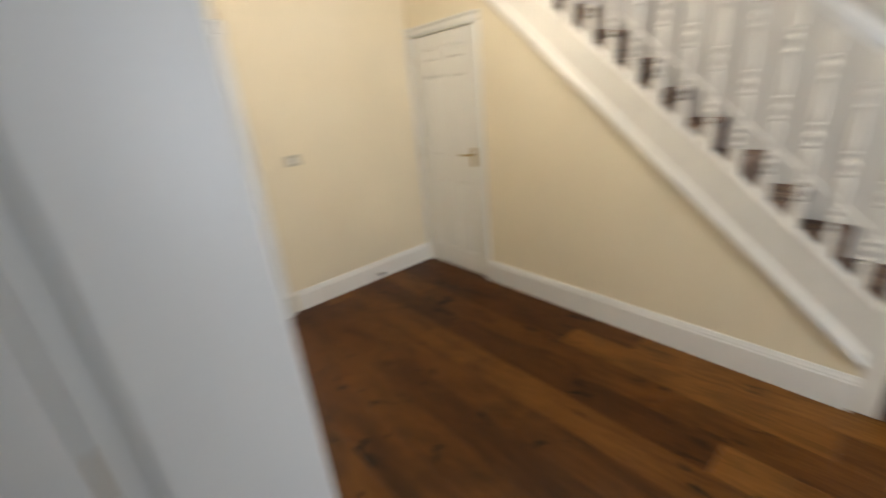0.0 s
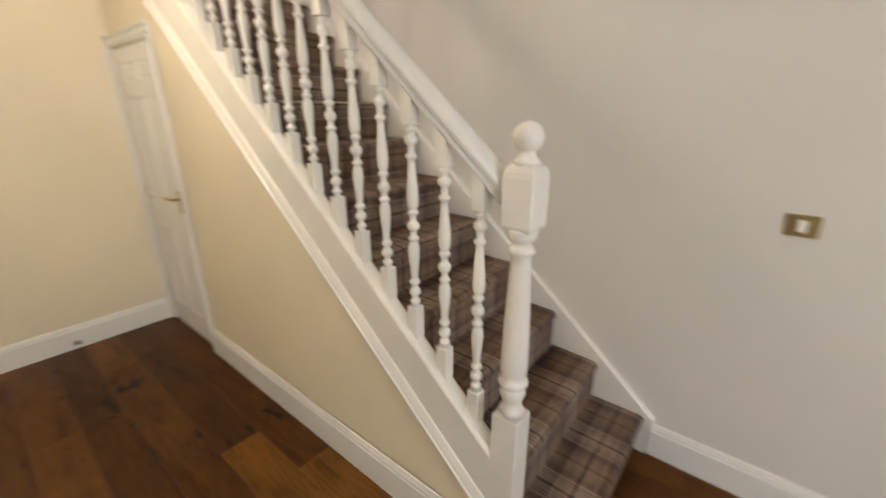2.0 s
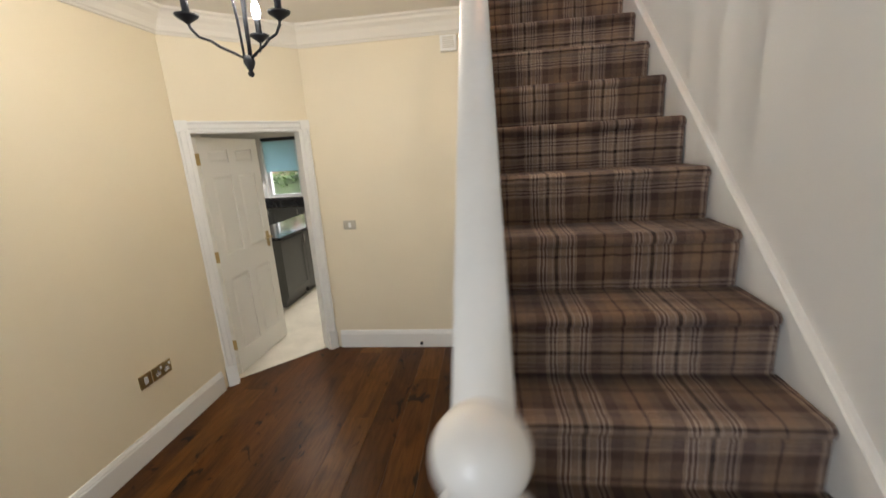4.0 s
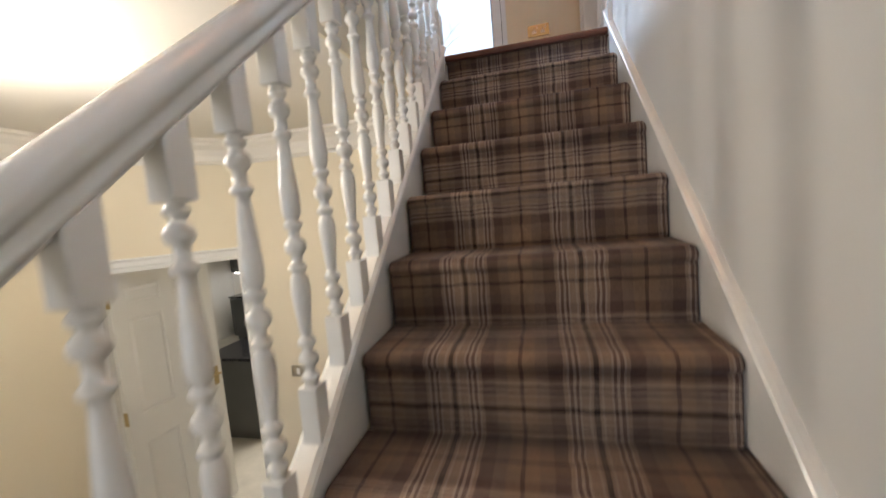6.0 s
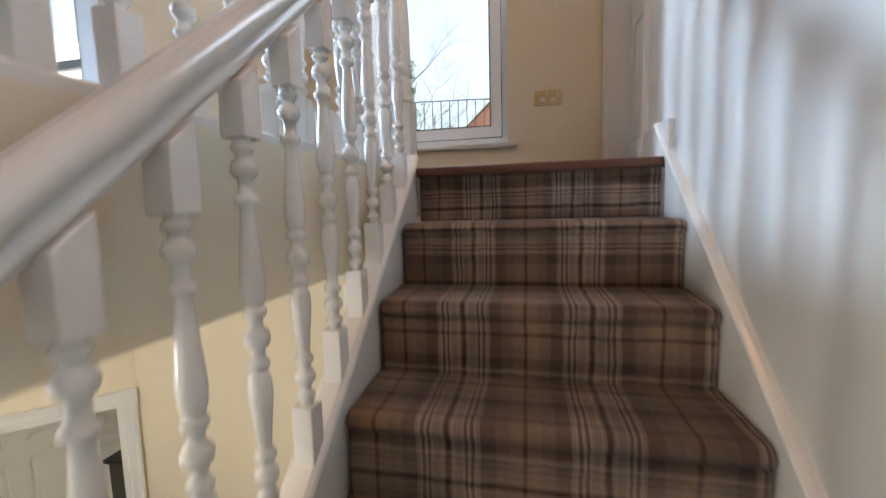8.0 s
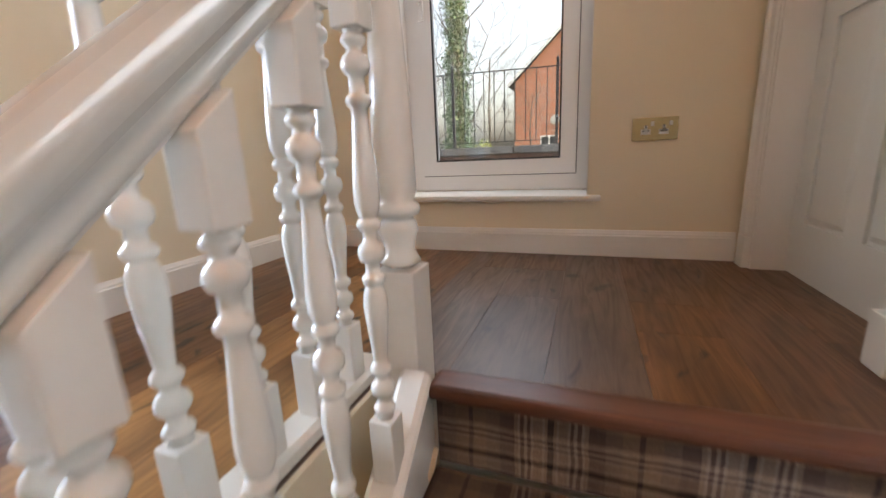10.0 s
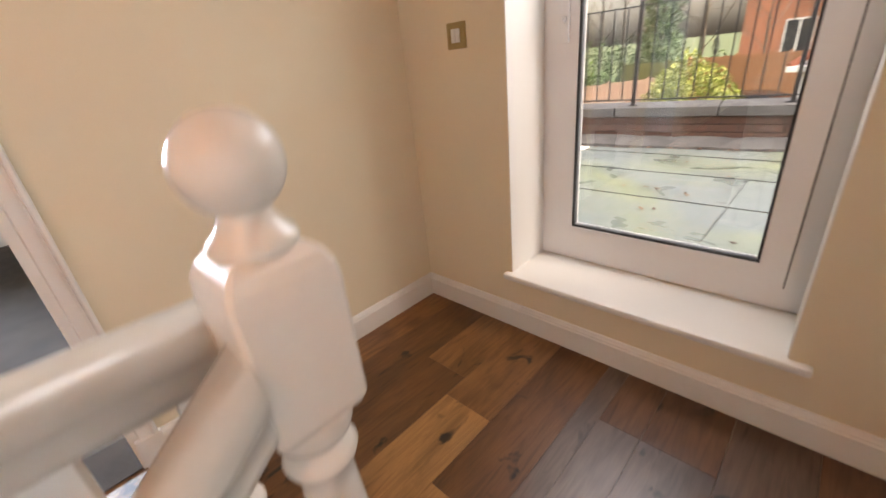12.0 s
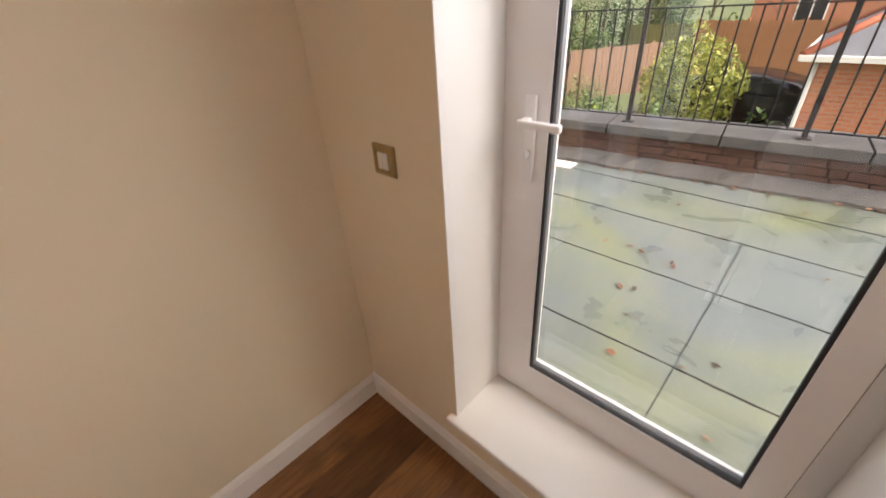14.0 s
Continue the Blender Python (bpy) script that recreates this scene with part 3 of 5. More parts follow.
def door_leaf(name, place, w, h, label, handle_x, way, sides=(1, -1), hinge=0.0, panels=None):
    """A six-panel door. Local x along its width, face at y = 0 and y = 0.035."""
    ob = tagged(new(name), label, kind="structure")
    ob.matrix_world = place
    st = 0.095
    mid = w / 2
    rows = panels or [(0.19, 0.84), (1.04, 1.69), (1.79, 1.90)]
    rows = [(a * h / 1.99, b * h / 1.99) for a, b in rows]
    cols = [(st, mid - 0.045), (mid + 0.045, w - st)]
    pieces = [(0, st, 0, 0.035, 0, h), (w - st, w, 0, 0.035, 0, h)]
    zs = [0] + [v for r in rows for v in r] + [h]
    for a, b in zip(zs[::2], zs[1::2]):
        pieces.append((st, w - st, 0, 0.035, a, b))
    for a, b in rows:
        pieces.append((mid - 0.045, mid + 0.045, 0, 0.035, a, b))
    part("frame", boxes(*pieces), GLOSS, ob)
    for a, b in rows:
        for p, q in cols:
            bm = boxes((p, q, 0.010, 0.025, a, b))
            g = 0.028
            for y0, y1 in ((0.010, 0.001), (0.025, 0.034)):
                lo = [bm.verts.new(v) for v in ((p + 0.010, y0, a + 0.010), (q - 0.010, y0, a + 0.010), (q - 0.010, y0, b - 0.010), (p + 0.010, y0, b - 0.010))]
                hi = [bm.verts.new(v) for v in ((p + g, y1, a + g), (q - g, y1, a + g), (q - g, y1, b - g), (p + g, y1, b - g))]
                for i in range(4):
                    bm.faces.new((lo[i], lo[(i + 1) % 4], hi[(i + 1) % 4], hi[i]))
                bm.faces.new(hi)
            bmesh.ops.recalc_face_normals(bm, faces=bm.faces[:])
            part("panel", bm, GLOSS, ob)
    for s in sides:
        hold = lever_handle(ob, handle_x, 1.045, 0 if s > 0 else 0.035, s)
        lever(hold, handle_x, 1.045, 0 if s > 0 else 0.035, s, way)
    for z in (0.22, 1.0, 1.78):
        part("hinge", boxes((-0.003 if handle_x > w / 2 else w - 0.001, 0.001 if handle_x > w / 2 else w + 0.003, -0.004, 0.03, z * h / 1.99, (z * h + 0.18) / 1.99), bevel=0.001), BRASS, ob)
    return ob


EASTP = lambda y, z=0.0, x=EAST: pose(x, y, z, 0, 0, -90)  # noqa: E731  local x runs to -y, local y to +x
WESTP = lambda y, z=0.0, x=WEST: pose(x, y, z, 0, 0, 90)  # noqa: E731  local x runs to +y, local y to -x

# hall door in the east wall, closed
casing_obs = tagged(new("door_trim"), "white moulded architrave of the closed hall door", kind="structure")
casing_obs.matrix_world = EASTP(-1.47)
part("architrave_side", sweep(bmesh.new(), [(-a, b) for a, b in ARCH], (0, 0, 0.20), (0, 0, 2.03), (1, 0, 0), (0, -1, 0)), GLOSS, casing_obs)
part("plinth_block", boxes((0, -0.070, -0.024, 0, 0, 0.205), bevel=0.003), GLOSS, casing_obs)
part("architrave_head", sweep(bmesh.new(), ARCH, (-0.07, 0, 2.03), (0.82, 0, 2.03), (0, 0, 1), (0, -1, 0)), GLOSS, casing_obs)
lining("door_jambs", EASTP(-1.47), 0.82, 2.03, 0.20, "white gloss door lining in the east wall")
door_leaf("door_1", EASTP(-1.495, 0.006, 1.10), 0.77, 1.99, "closed white six-panel door with a brass handle", 0.735, -1, sides=(1,))

# doorway by which the walk comes into the hall
casing("door_trim", WESTP(-0.62), 1.46, 2.03, "white moulded architrave of the wide hall doorway")
lining("door_jambs", WESTP(-0.62), 1.46, 2.03, 0.25, "white gloss lining of the wide hall doorway")
setting("door_trim", boxes((-2.445, -2.381, 0.872, 0.95, 0, 2.10), bevel=0.003), GLOSS, "white architrave on the room side of the wide doorway")
door_leaf("door_5", pose(-2.448, 0.880, 0.008, 0, 0, 180), 0.76, 1.98, "white six-panel door standing open beside the wide doorway", 0.70, -1)

# kitchen doorway in the splayed wall, its door open
casing("door_trim", DTURN @ pose(0.075, 0, 0), DIAG - 0.15, 2.02, "white moulded architrave with corner blocks at the kitchen doorway")
lining("door_jambs", DTURN @ pose(0.075, 0, 0), DIAG - 0.15, 2.02, 0.12, "white gloss lining of the kitchen doorway")
door_leaf("door_2", pose(-2.13, 2.685, 0.008, 0, 0, 88), 0.76, 1.98, "white six-panel door standing open into the kitchen", 0.70, -1)

# cupboard door under the stairs
trim = tagged(new("door_trim"), "white architrave of the cupboard under the stairs", kind="structure")
trim.matrix_world = pose(0.0, 3.12, 0, 0, 0, -90)
part("architrave_side", sweep(bmesh.new(), [(a, b) for a, b in ARCH], (0.715, 0, 0), (0.715, 0, 2.0), (1, 0, 0), (0, -1, 0)), GLOSS, trim)
part("architrave_side", sweep(bmesh.new(), [(-a * 0.75, b) for a, b in ARCH], (0, 0, 0), (0, 0, 2.0), (1, 0, 0), (0, -1, 0)), GLOSS, trim)
part("architrave_head", sweep(bmesh.new(), ARCH, (-0.05, 0, 2.0), (0.785, 0, 2.0), (0, 0, 1), (0, -1, 0)), GLOSS, trim)
door_leaf("door_3", pose(0.006, 3.115, 0.006, 0, 0, -90), 0.705, 1.985, "closed white six-panel cupboard door under the stairs", 0.65, -1, sides=(1,))

# upper doors
lining("door_jambs", EASTP(4.26, H), 0.76, 2.02, 0.20, "white gloss lining of the closed landing door")
casing("door_trim", EASTP(4.26, H), 0.76, 2.02, "white moulded architrave of the closed landing door", foot=0.125)
door_leaf("door_4", EASTP(4.25, H + 0.004, 1.06), 0.74, 2.0, "closed white six-panel door on the landing", 0.68, -1, sides=(1,))
casing("door_trim", WESTP(2.17, H, ULEFT), 0.80, 2.02, "white moulded architrave of the bedroom doorway", foot=0.125)
lining("door_jambs", WESTP(2.17, H, ULEFT), 0.80, 2.02, 0.11, "white gloss lining of the bedroom doorway")

# coving of the hall
COVE = [(0, 0), (0.012, 0), (0.018, 0.012), (0.030, 0.020), (0.040, 0.05), (0.062, 0.085), (0.095, 0.11), (0.105, 0.125), (0.125, 0.135), (0.125, 0.15), (0, 0.15)]
for p, q, side in (((WEST, SOUTH), (WEST, 2.5), (1, 0)), ((WEST, 2.5), (-1.45, FAR), n45), ((-1.45, FAR), (WELL_X, FAR), (0, -1))):
    setting("coving", sweep(bmesh.new(), COVE, (*p, CEILING - 0.15), (*q, CEILING - 0.15), (*side, 0)), CEIL, "white moulded plaster coving")

# ---- stairs ----
stairs = thing("staircase", "white-painted straight staircase rising beside a pale wall, with tartan carpet", "staircase")
bm = bmesh.new()
foot, head = 0.05, 3.12


def slanted(bm, x0, x1, y0, y1, lo, hi):
    """A slab between two slanting lines lo(y) and hi(y), cut off at the floor."""
    ys = sorted({y0, y1, *(y for y in (-(lo(0)) / SLOPE,) if y0 < y < y1)})
    outline = [(y, max(lo(y), 0.0)) for y in ys] + [(y, hi(y)) for y in reversed(ys)]
    rings = [[bm.verts.new((x, y, z)) for y, z in outline] for x in (x0, x1)]
    n = len(outline)
    for i in range(n):
        bm.faces.new((rings[0][i], rings[0][(i + 1) % n], rings[1][(i + 1) % n], rings[1][i]))
    bm.faces.new(rings[0][::-1])
    bm.faces.new(rings[1])
    bmesh.ops.recalc_face_normals(bm, faces=bm.faces[:])
    return bm


part("outer_string", slanted(bmesh.new(), 0.0, 0.045, 0.085, 3.11, lambda y: 0.16 + SLOPE * y, lambda y: string_top(y) - 0.022), BALM, stairs)
cap = [(-0.032, 0), (-0.036, 0.008), (-0.032, 0.018), (-0.022, 0.026), (0.022, 0.026), (0.032, 0.018), (0.036, 0.008), (0.032, 0)]
part("string_capping", sweep(bmesh.new(), cap, (0.03, 0.09, string_top(0.09) - 0.024), (0.03, 3.11, string_top(3.11) - 0.024), (1, 0, 0)), BALM, stairs)
mould = [(0, 0), (-0.010, 0.004), (-0.022, 0.016), (-0.024, 0.032), (-0.016, 0.042), (-0.018, 0.050), (-0.012, 0.066), (-0.006, 0.082), (0, 0.088)]
part("string_moulding", sweep(bmesh.new(), mould, (0.0, 0.09, 0.15 + SLOPE * 0.09), (0.0, 2.33, 0.15 + SLOPE * 2.33), (1, 0, 0)), BALM, stairs)
part("wall_string", slanted(bmesh.new(), 0.925, EAST, -0.235, 3.12, lambda y: 0.05 + SLOPE * (y - 0.2), lambda y: 0.405 + SLOPE * y), BALM, stairs)
capw = [(-0.026, 0), (-0.029, 0.005), (-0.025, 0.011), (-0.014, 0.015), (0, 0.016), (0, 0)]
part("wall_string_capping", sweep(bmesh.new(), capw, (EAST, -0.245, 0.405 - SLOPE * 0.245), (EAST, 3.25, 0.405 + SLOPE * 3.25), (1, 0, 0)), BALM, stairs)
part("skirting_return", boxes((0.929, EAST, 3.12, 3.424, H, H + 0.135), bevel=0.002), BALM, stairs)


def carpet_step(k):
    """Riser, rounded nosing and tread of step k, as one strip of carpet."""
    y, z = FIRST + GO * (k - 1), RISE * k
    bm = bmesh.new()
    r, over = 0.024, 0.010
    line = [(y + over, z - RISE), (y + over, z - 2 * r - 0.004), (y + 0.016, z - 2 * r - 0.001)]
    line += [(y + r - r * math.cos(a), z - r + r * math.sin(a)) for a in [radians(v) for v in (-75, -50, -25, 0, 25, 50, 75, 90)]]
    line += [(y + over + GO, z), (y + over + GO, z - 0.03), (y + over + 0.02, z - 0.03), (y + over + 0.02, z - RISE)]
    x0, x1 = 0.052, 0.926
    rings = []
    for x, back, drop in ((x0, 0.020, 0.014), (x0 + 0.004, 0.011, 0.007), (x0 + 0.010, 0.004, 0.0025), (x0 + 0.020, 0, 0), (x1 - 0.020, 0, 0), (x1 - 0.010, 0.004, 0.0025), (x1 - 0.004, 0.011, 0.007), (x1, 0.020, 0.014)):
        rings.append([bm.verts.new((x, a + (back if a < y + r + 0.003 else 0), b - (drop if b > z - 0.6 * r and a < y + 2 * r else 0))) for a, b in line])
    n = len(line)
    for a, b in zip(rings, rings[1:]):
        for i in range(n):
            f = bm.faces.new((a[i], a[(i + 1) % n], b[(i + 1) % n], b[i]))
            f.smooth = 1 <= i <= 10
    bm.faces.new(rings[0][::-1])
    bm.faces.new(rings[-1])
    bmesh.ops.recalc_face_normals(bm, faces=bm.faces[:])
    return bm


for k in range(2, 15):
    part("carpeted_step", carpet_step(k), PLAID, stairs, "brown and taupe tartan carpeted step")
part("top_riser", boxes((0.052, 0.926, FIRST + GO * 14 + 0.026, FIRST + GO * 14 + 0.05, RISE * 14, RISE * 15 - 0.03)), PLAID, stairs, "tartan carpet on the top riser")
part("landing_nosing", boxes((0.045, 0.928, FIRST + GO * 14 - 0.004, FIRST + GO * 14 + 0.075, RISE * 15 - 0.034, RISE * 15), bevel=0.010), MAHOG, stairs, "red-brown varnished wooden landing nosing")

# bottom step with its rounded end, in front of the newel
bm = bmesh.new()
y0, z1 = FIRST, RISE
plan = [(0.926, y0), (0.12, y0)] + [(0.12 + 0.115 * math.cos(a), y0 + 0.105 + 0.105 * math.sin(a)) for a in [radians(v) for v in range(-100, -181, -16)]] + [(0.005, y0 + 0.20), (0.012, -0.006), (0.095, -0.006), (0.095, 0.05), (0.926, 0.05)]
layers = [(0.024, 0.0), (0.024, z1 - 0.036), (0.006, z1 - 0.030), (0.0, z1 - 0.018), (0.005, z1 - 0.005), (0.018, z1)]
cx, cy = 0.5, -0.05
rings = []
for inset, z in layers:
    ring = []
    for x, y in plan:
        front = y < -0.01
        ring.append(bm.verts.new((x + (inset if x < 0.2 and front else 0), y + (inset if y < y0 + 0.09 else 0), z)))
    rings.append(ring)
n = len(plan)
for a, b in zip(rings, rings[1:]):
    for i in range(n):
        bm.faces.new((a[i], a[(i + 1) % n], b[(i + 1) % n], b[i])).smooth = True
bm.faces.new(rings[-1])
bmesh.ops.recalc_face_normals(bm, faces=bm.faces[:])
part("bottom_step", bm, PLAID, stairs, "tartan carpeted bottom step with a rounded end")

# panelled wall below the stairs
bm = slanted(bmesh.new(), 0.008, 0.045, 0.09, 2.39, lambda y: 0.0 * y, lambda y: 0.16 + SLOPE * y)
slanted(bm, 0.008, 0.045, 2.39, 3.18, lambda y: 2.0, lambda y: 0.16 + SLOPE * y)
setting("wall_under_stairs", bm, CREAM, "cream painted panel below the staircase")

# ---- newels and balusters ----
NEWEL = [(0.030, 0.70), (0.043, 0.708), (0.036, 0.722), (0.030, 0.735), (0.034, 0.755), (0.041, 0.775), (0.036, 0.792), (0.030, 0.798), (0.044, 0.806), (0.047, 0.815), (0.044, 0.824), (0.034, 0.832),
         (0.041, 0.85), (0.041, 0.88), (0.039, 0.98), (0.034, 1.10), (0.029, 1.20), (0.028, 1.228), (0.036, 1.234), (0.039, 1.243), (0.034, 1.252), (0.028, 1.258), (0.028, 1.266), (0.038, 1.274), (0.041, 1.283), (0.043, 1.296), (0.043, 1.305)]
FINIAL = [(0.034, 1.472), (0.036, 1.478), (0.034, 1.484), (0.027, 1.490), (0.022, 1.498), (0.020, 1.505)] + [(0.0400 * math.cos(a), 1.540 + 0.0400 * math.sin(a)) for a in [radians(v) for v in range(-60, 91, 12)]]


def newel(label, x, y, dz, base=0.0):
    ob = thing("newel_post", label, "newel post", at=(x, y, dz))
    bm = boxes((-0.045, 0.045, -0.045, 0.045, base, 0.695), bevel=0.004)
    part("base_block", bm, BALM, ob)
    part("turned_shaft", lathe(bmesh.new(), NEWEL, turns=28), BALM, ob)
    bm, rings = bmesh.new(), []
    for z, half in ((1.298, 0.034), (1.304, 0.041), (1.314, 0.0452), (1.440, 0.0460), (1.455, 0.0440), (1.466, 0.0390), (1.473, 0.0310), (1.476, 0.0240)):
        c = 0.004 if half > 0.035 else 0.002
        rings.append([bm.verts.new((x, y, z)) for x, y in ((-half + c, -half), (half - c, -half), (half, -half + c), (half, half - c), (half - c, half), (-half + c, half), (-half, half - c), (-half, -half + c))])
    for a, b in zip(rings, rings[1:]):
        for i in range(8):
            bm.faces.new((a[i], a[(i + 1) % 8], b[(i + 1) % 8], b[i]))
    bm.faces.new(rings[0][::-1])
    bm.faces.new(rings[-1])
    part("top_block", bm, BALM, ob)
    part("ball_finial", lathe(bmesh.new(), FINIAL, turns=32), BALM, ob)
    return ob


newel("white painted turned newel post with a ball at the stair foot", 0.045, 0.045, 0.0)
newel("white painted turned newel post with a ball at the stair head", -0.012, 3.166, 2.651, base=0.16)


def bead(at, r, w, neck=0.0115):
    """Outline of a turned bead centred at a height, between two narrow necks."""
    return [(neck, at - w), (r * 0.86, at - w * 0.72), (r, at - w * 0.25), (r, at + w * 0.25), (r * 0.86, at + w * 0.72), (neck, at + w)]


def turned(length):
    """Outline of a baluster's turned middle: beads at both ends and in the middle, two long vases between."""
    k = 1 / 0.605
    shape = [(0.015, 0.0)] + bead(0.018, 0.0185, 0.010) + bead(0.056, 0.0205, 0.015) + bead(0.092, 0.0185, 0.011)
    shape += [(0.0125, 0.115), (0.0150, 0.145), (0.0182, 0.175), (0.0200, 0.203), (0.0185, 0.222), (0.0145, 0.234)]
    shape += bead(0.247, 0.0185, 0.010) + bead(0.290, 0.0212, 0.017) + bead(0.334, 0.0185, 0.010)
    shape += [(0.0145, 0.347), (0.0185, 0.360), (0.0200, 0.380), (0.0182, 0.412), (0.0150, 0.450), (0.0118, 0.487)]
    shape += bead(0.512, 0.0185, 0.010) + bead(0.560, 0.0205, 0.015) + bead(0.592, 0.0175, 0.009) + [(0.015, 0.605)]
    return [(r_, z * length * k) for r_, z in shape]


def chamfer_block(bm, half, z_lo, z_hi, tilt_lo=0.0, tilt_hi=0.0):
    """A square block whose ends may follow the stair's slope."""
    box(bm, -half, half, -half, half, z_lo, z_hi, bevel=0.003)
    mid = (z_lo + z_hi) / 2
    for v in bm.verts:
        v.co.z += (tilt_hi if v.co.z > mid else tilt_lo) * v.co.y
    return bm


def baluster(label, group, at, total, base, top, tilt):
    ob = thing("baluster", label, "baluster", group, at)
    part("base_block", chamfer_block(bmesh.new(), 0.0215, 0, base, tilt_lo=tilt), BALM, ob)
    part("turned_middle", lathe(bmesh.new(), [(r, z + base) for r, z in turned(total - base - top)], turns=14), BALM, ob)
    part("top_block", chamfer_block(bmesh.new(), 0.0215, total - top, total, tilt_hi=tilt), BALM, ob)
    return ob


first_y, gap = 0.180, 0.1332
first = baluster("white painted turned baluster on the stair string", "stair balusters", (0.042, first_y, string_top(first_y)), rail_top(0) - 0.070 - string_top(0), 0.105, 0.104, SLOPE)
for i in range(1, 23):
    y = first_y + gap * i
    if y < 3.02:
        copy_thing(first, pose(0.042 - 0.010 * i / 21, y, string_top(y)) @ Matrix.Diagonal((1, 1, 1 - 0.016 * y / 3.1, 1)))

RAIL = [(-0.022, 0), (-0.024, 0.012), (-0.018, 0.022), (-0.030, 0.034), (-0.033, 0.046), (-0.030, 0.060), (-0.020, 0.070), (-0.008, 0.075), (0.008, 0.075), (0.020, 0.070), (0.030, 0.060), (0.033, 0.046), (0.030, 0.034), (0.018, 0.022), (0.024, 0.012), (0.022, 0)]


def smooth_sides(bm):
    for f in bm.faces:
        f.smooth = len(f.verts) == 4
    return bm


rail = thing("stair_handrail", "white painted moulded handrail between the two newel posts", "handrail")
part("rail", smooth_sides(sweep(bmesh.new(), [(a * 1.1, b * 1.14) for a, b in RAIL], (0.044, 0.088, rail_top(0.088) - 0.076), (0.010, 3.122, rail_top(3.122) - 0.074), (1, 0, 0))), BALM, rail)

part("fillet", sweep(bmesh.new(), [(-0.016, -0.008), (-0.016, 0.001), (0.016, 0.001), (0.016, -0.008)], (0.044, 0.09, rail_top(0.09) - 0.0765), (0.010, 3.12, rail_top(3.12) - 0.0745), (1, 0, 0)), BALM, rail)
gal_x, gal_top = -0.115, H + 0.985
rail = thing("landing_handrail", "white painted moulded handrail along the landing edge", "handrail")
part("fillet", boxes((gal_x - 0.015, gal_x + 0.015, WELL_Y0, 3.12, gal_top - 0.083, gal_top - 0.0745)), BALM, rail)
part("rail", smooth_sides(sweep(bmesh.new(), RAIL, (gal_x, WELL_Y0, gal_top - 0.075), (gal_x + 0.035, 3.135, gal_top - 0.075), (1, 0, 0))), BALM, rail)
setting("landing_curb", sweep(bmesh.new(), [(-0.040, 0), (-0.040, 0.024), (-0.032, 0.032), (0.022, 0.032), (0.032, 0.024), (0.032, 0.004), (0.022, 0)], (gal_x, WELL_Y0, H), (gal_x, 3.20, H), (1, 0, 0)), BALM, "white painted curb at the landing edge")
g0 = 3.10
first = baluster("white painted turned baluster at the landing edge", "landing balusters", (gal_x, g0, H + 0.032), 0.985 - 0.072 - 0.032, 0.12, 0.17, 0.0)
for i in range(1, 24):
    y = g0 - 0.122 * i
    if y > WELL_Y0 + 0.05:
        copy_thing(first, pose(gal_x, y, H + 0.032))

# ---- glazed door-window of the landing ----
win = tagged(new("window_1"), "tall white plastic glazed door-window with a lever handle", kind="structure")
WY = 4.64
part("outer_frame", boxes((WIN[0], -0.556, WY, WY + 0.07, WIN[2] + 0.004, WIN[3]), (0.288, WIN[1], WY, WY + 0.07, WIN[2] + 0.004, WIN[3]), (-0.556, 0.288, WY, WY + 0.07, WIN[2] + 0.004, 3.448), (-0.556, 0.288, WY, WY + 0.07, 5.22, WIN[3])), UPVC, win)
sx0, sx1, sz0, sz1 = -0.552, 0.284, 3.452, 5.216
gx0, gx1, gz0, gz1 = -0.470, 0.208, 3.530, 5.13
part("sash", boxes((sx0, gx0, WY - 0.012, WY + 0.05, sz0, sz1), (gx1, sx1, WY - 0.012, WY + 0.05, sz0, sz1), (gx0, gx1, WY - 0.012, WY + 0.05, sz0, gz0), (gx0, gx1, WY - 0.012, WY + 0.05, gz1, sz1), bevel=0.0), UPVC, win)
b = 0.009
part("glazing_bead", boxes((gx0 - 0.001, gx0 + b, WY - 0.008, WY + 0.004, gz0, gz1), (gx1 - b, gx1 + 0.001, WY - 0.008, WY + 0.004, gz0, gz1), (gx0, gx1, WY - 0.008, WY + 0.004, gz0 - 0.001, gz0 + b), (gx0, gx1, WY - 0.008, WY + 0.004, gz1 - b, gz1 + 0.001)), SEAL, win, "black rubber glazing seal")
# black strips stand for the shade in the groove round the sash
part("sash_groove_line", boxes((sx0 - 0.0038, sx0, WY - 0.002, WY + 0.01, sz0, sz1), (sx0, sx1, WY - 0.002, WY + 0.01, sz0 - 0.0039, sz0), (sx1, sx1 + 0.0038, WY - 0.002, WY + 0.01, sz0, sz1)), SEAL, win, "dark strip for the shaded groove round the opening sash")
for y in (WY + 0.008, WY + 0.032):
    pane = part("pane", boxes((gx0 - 0.005, gx1 + 0.005, y, y + 0.004, gz0 - 0.005, gz1 + 0.005)), GLASS, win, "clear double-glazing pane")
    pane.visible_shadow = False
part("spacer", boxes((gx0, gx0 + 0.006, WY + 0.013, WY + 0.031, gz0, gz1), (gx1 - 0.006, gx1, WY + 0.013, WY + 0.031, gz0, gz1), (gx0, gx1, WY + 0.013, WY + 0.031, gz0, gz0 + 0.006)), SPACER, win, "grey spacer between the two panes")
hold = part("handle_plate", boxes((-0.537, -0.505, WY - 0.022, WY - 0.012, 4.265, 4.50), bevel=0.004), UPVC, win)
bm = boxes((-0.536, -0.410, WY - 0.066, WY - 0.048, 4.425, 4.447), bevel=0.007)
part("lever", bm, UPVC, hold)
bm = boxes((-0.532, -0.512, WY - 0.052, WY - 0.022, 4.426, 4.446), bevel=0.004)
part("spindle", bm, UPVC, hold)
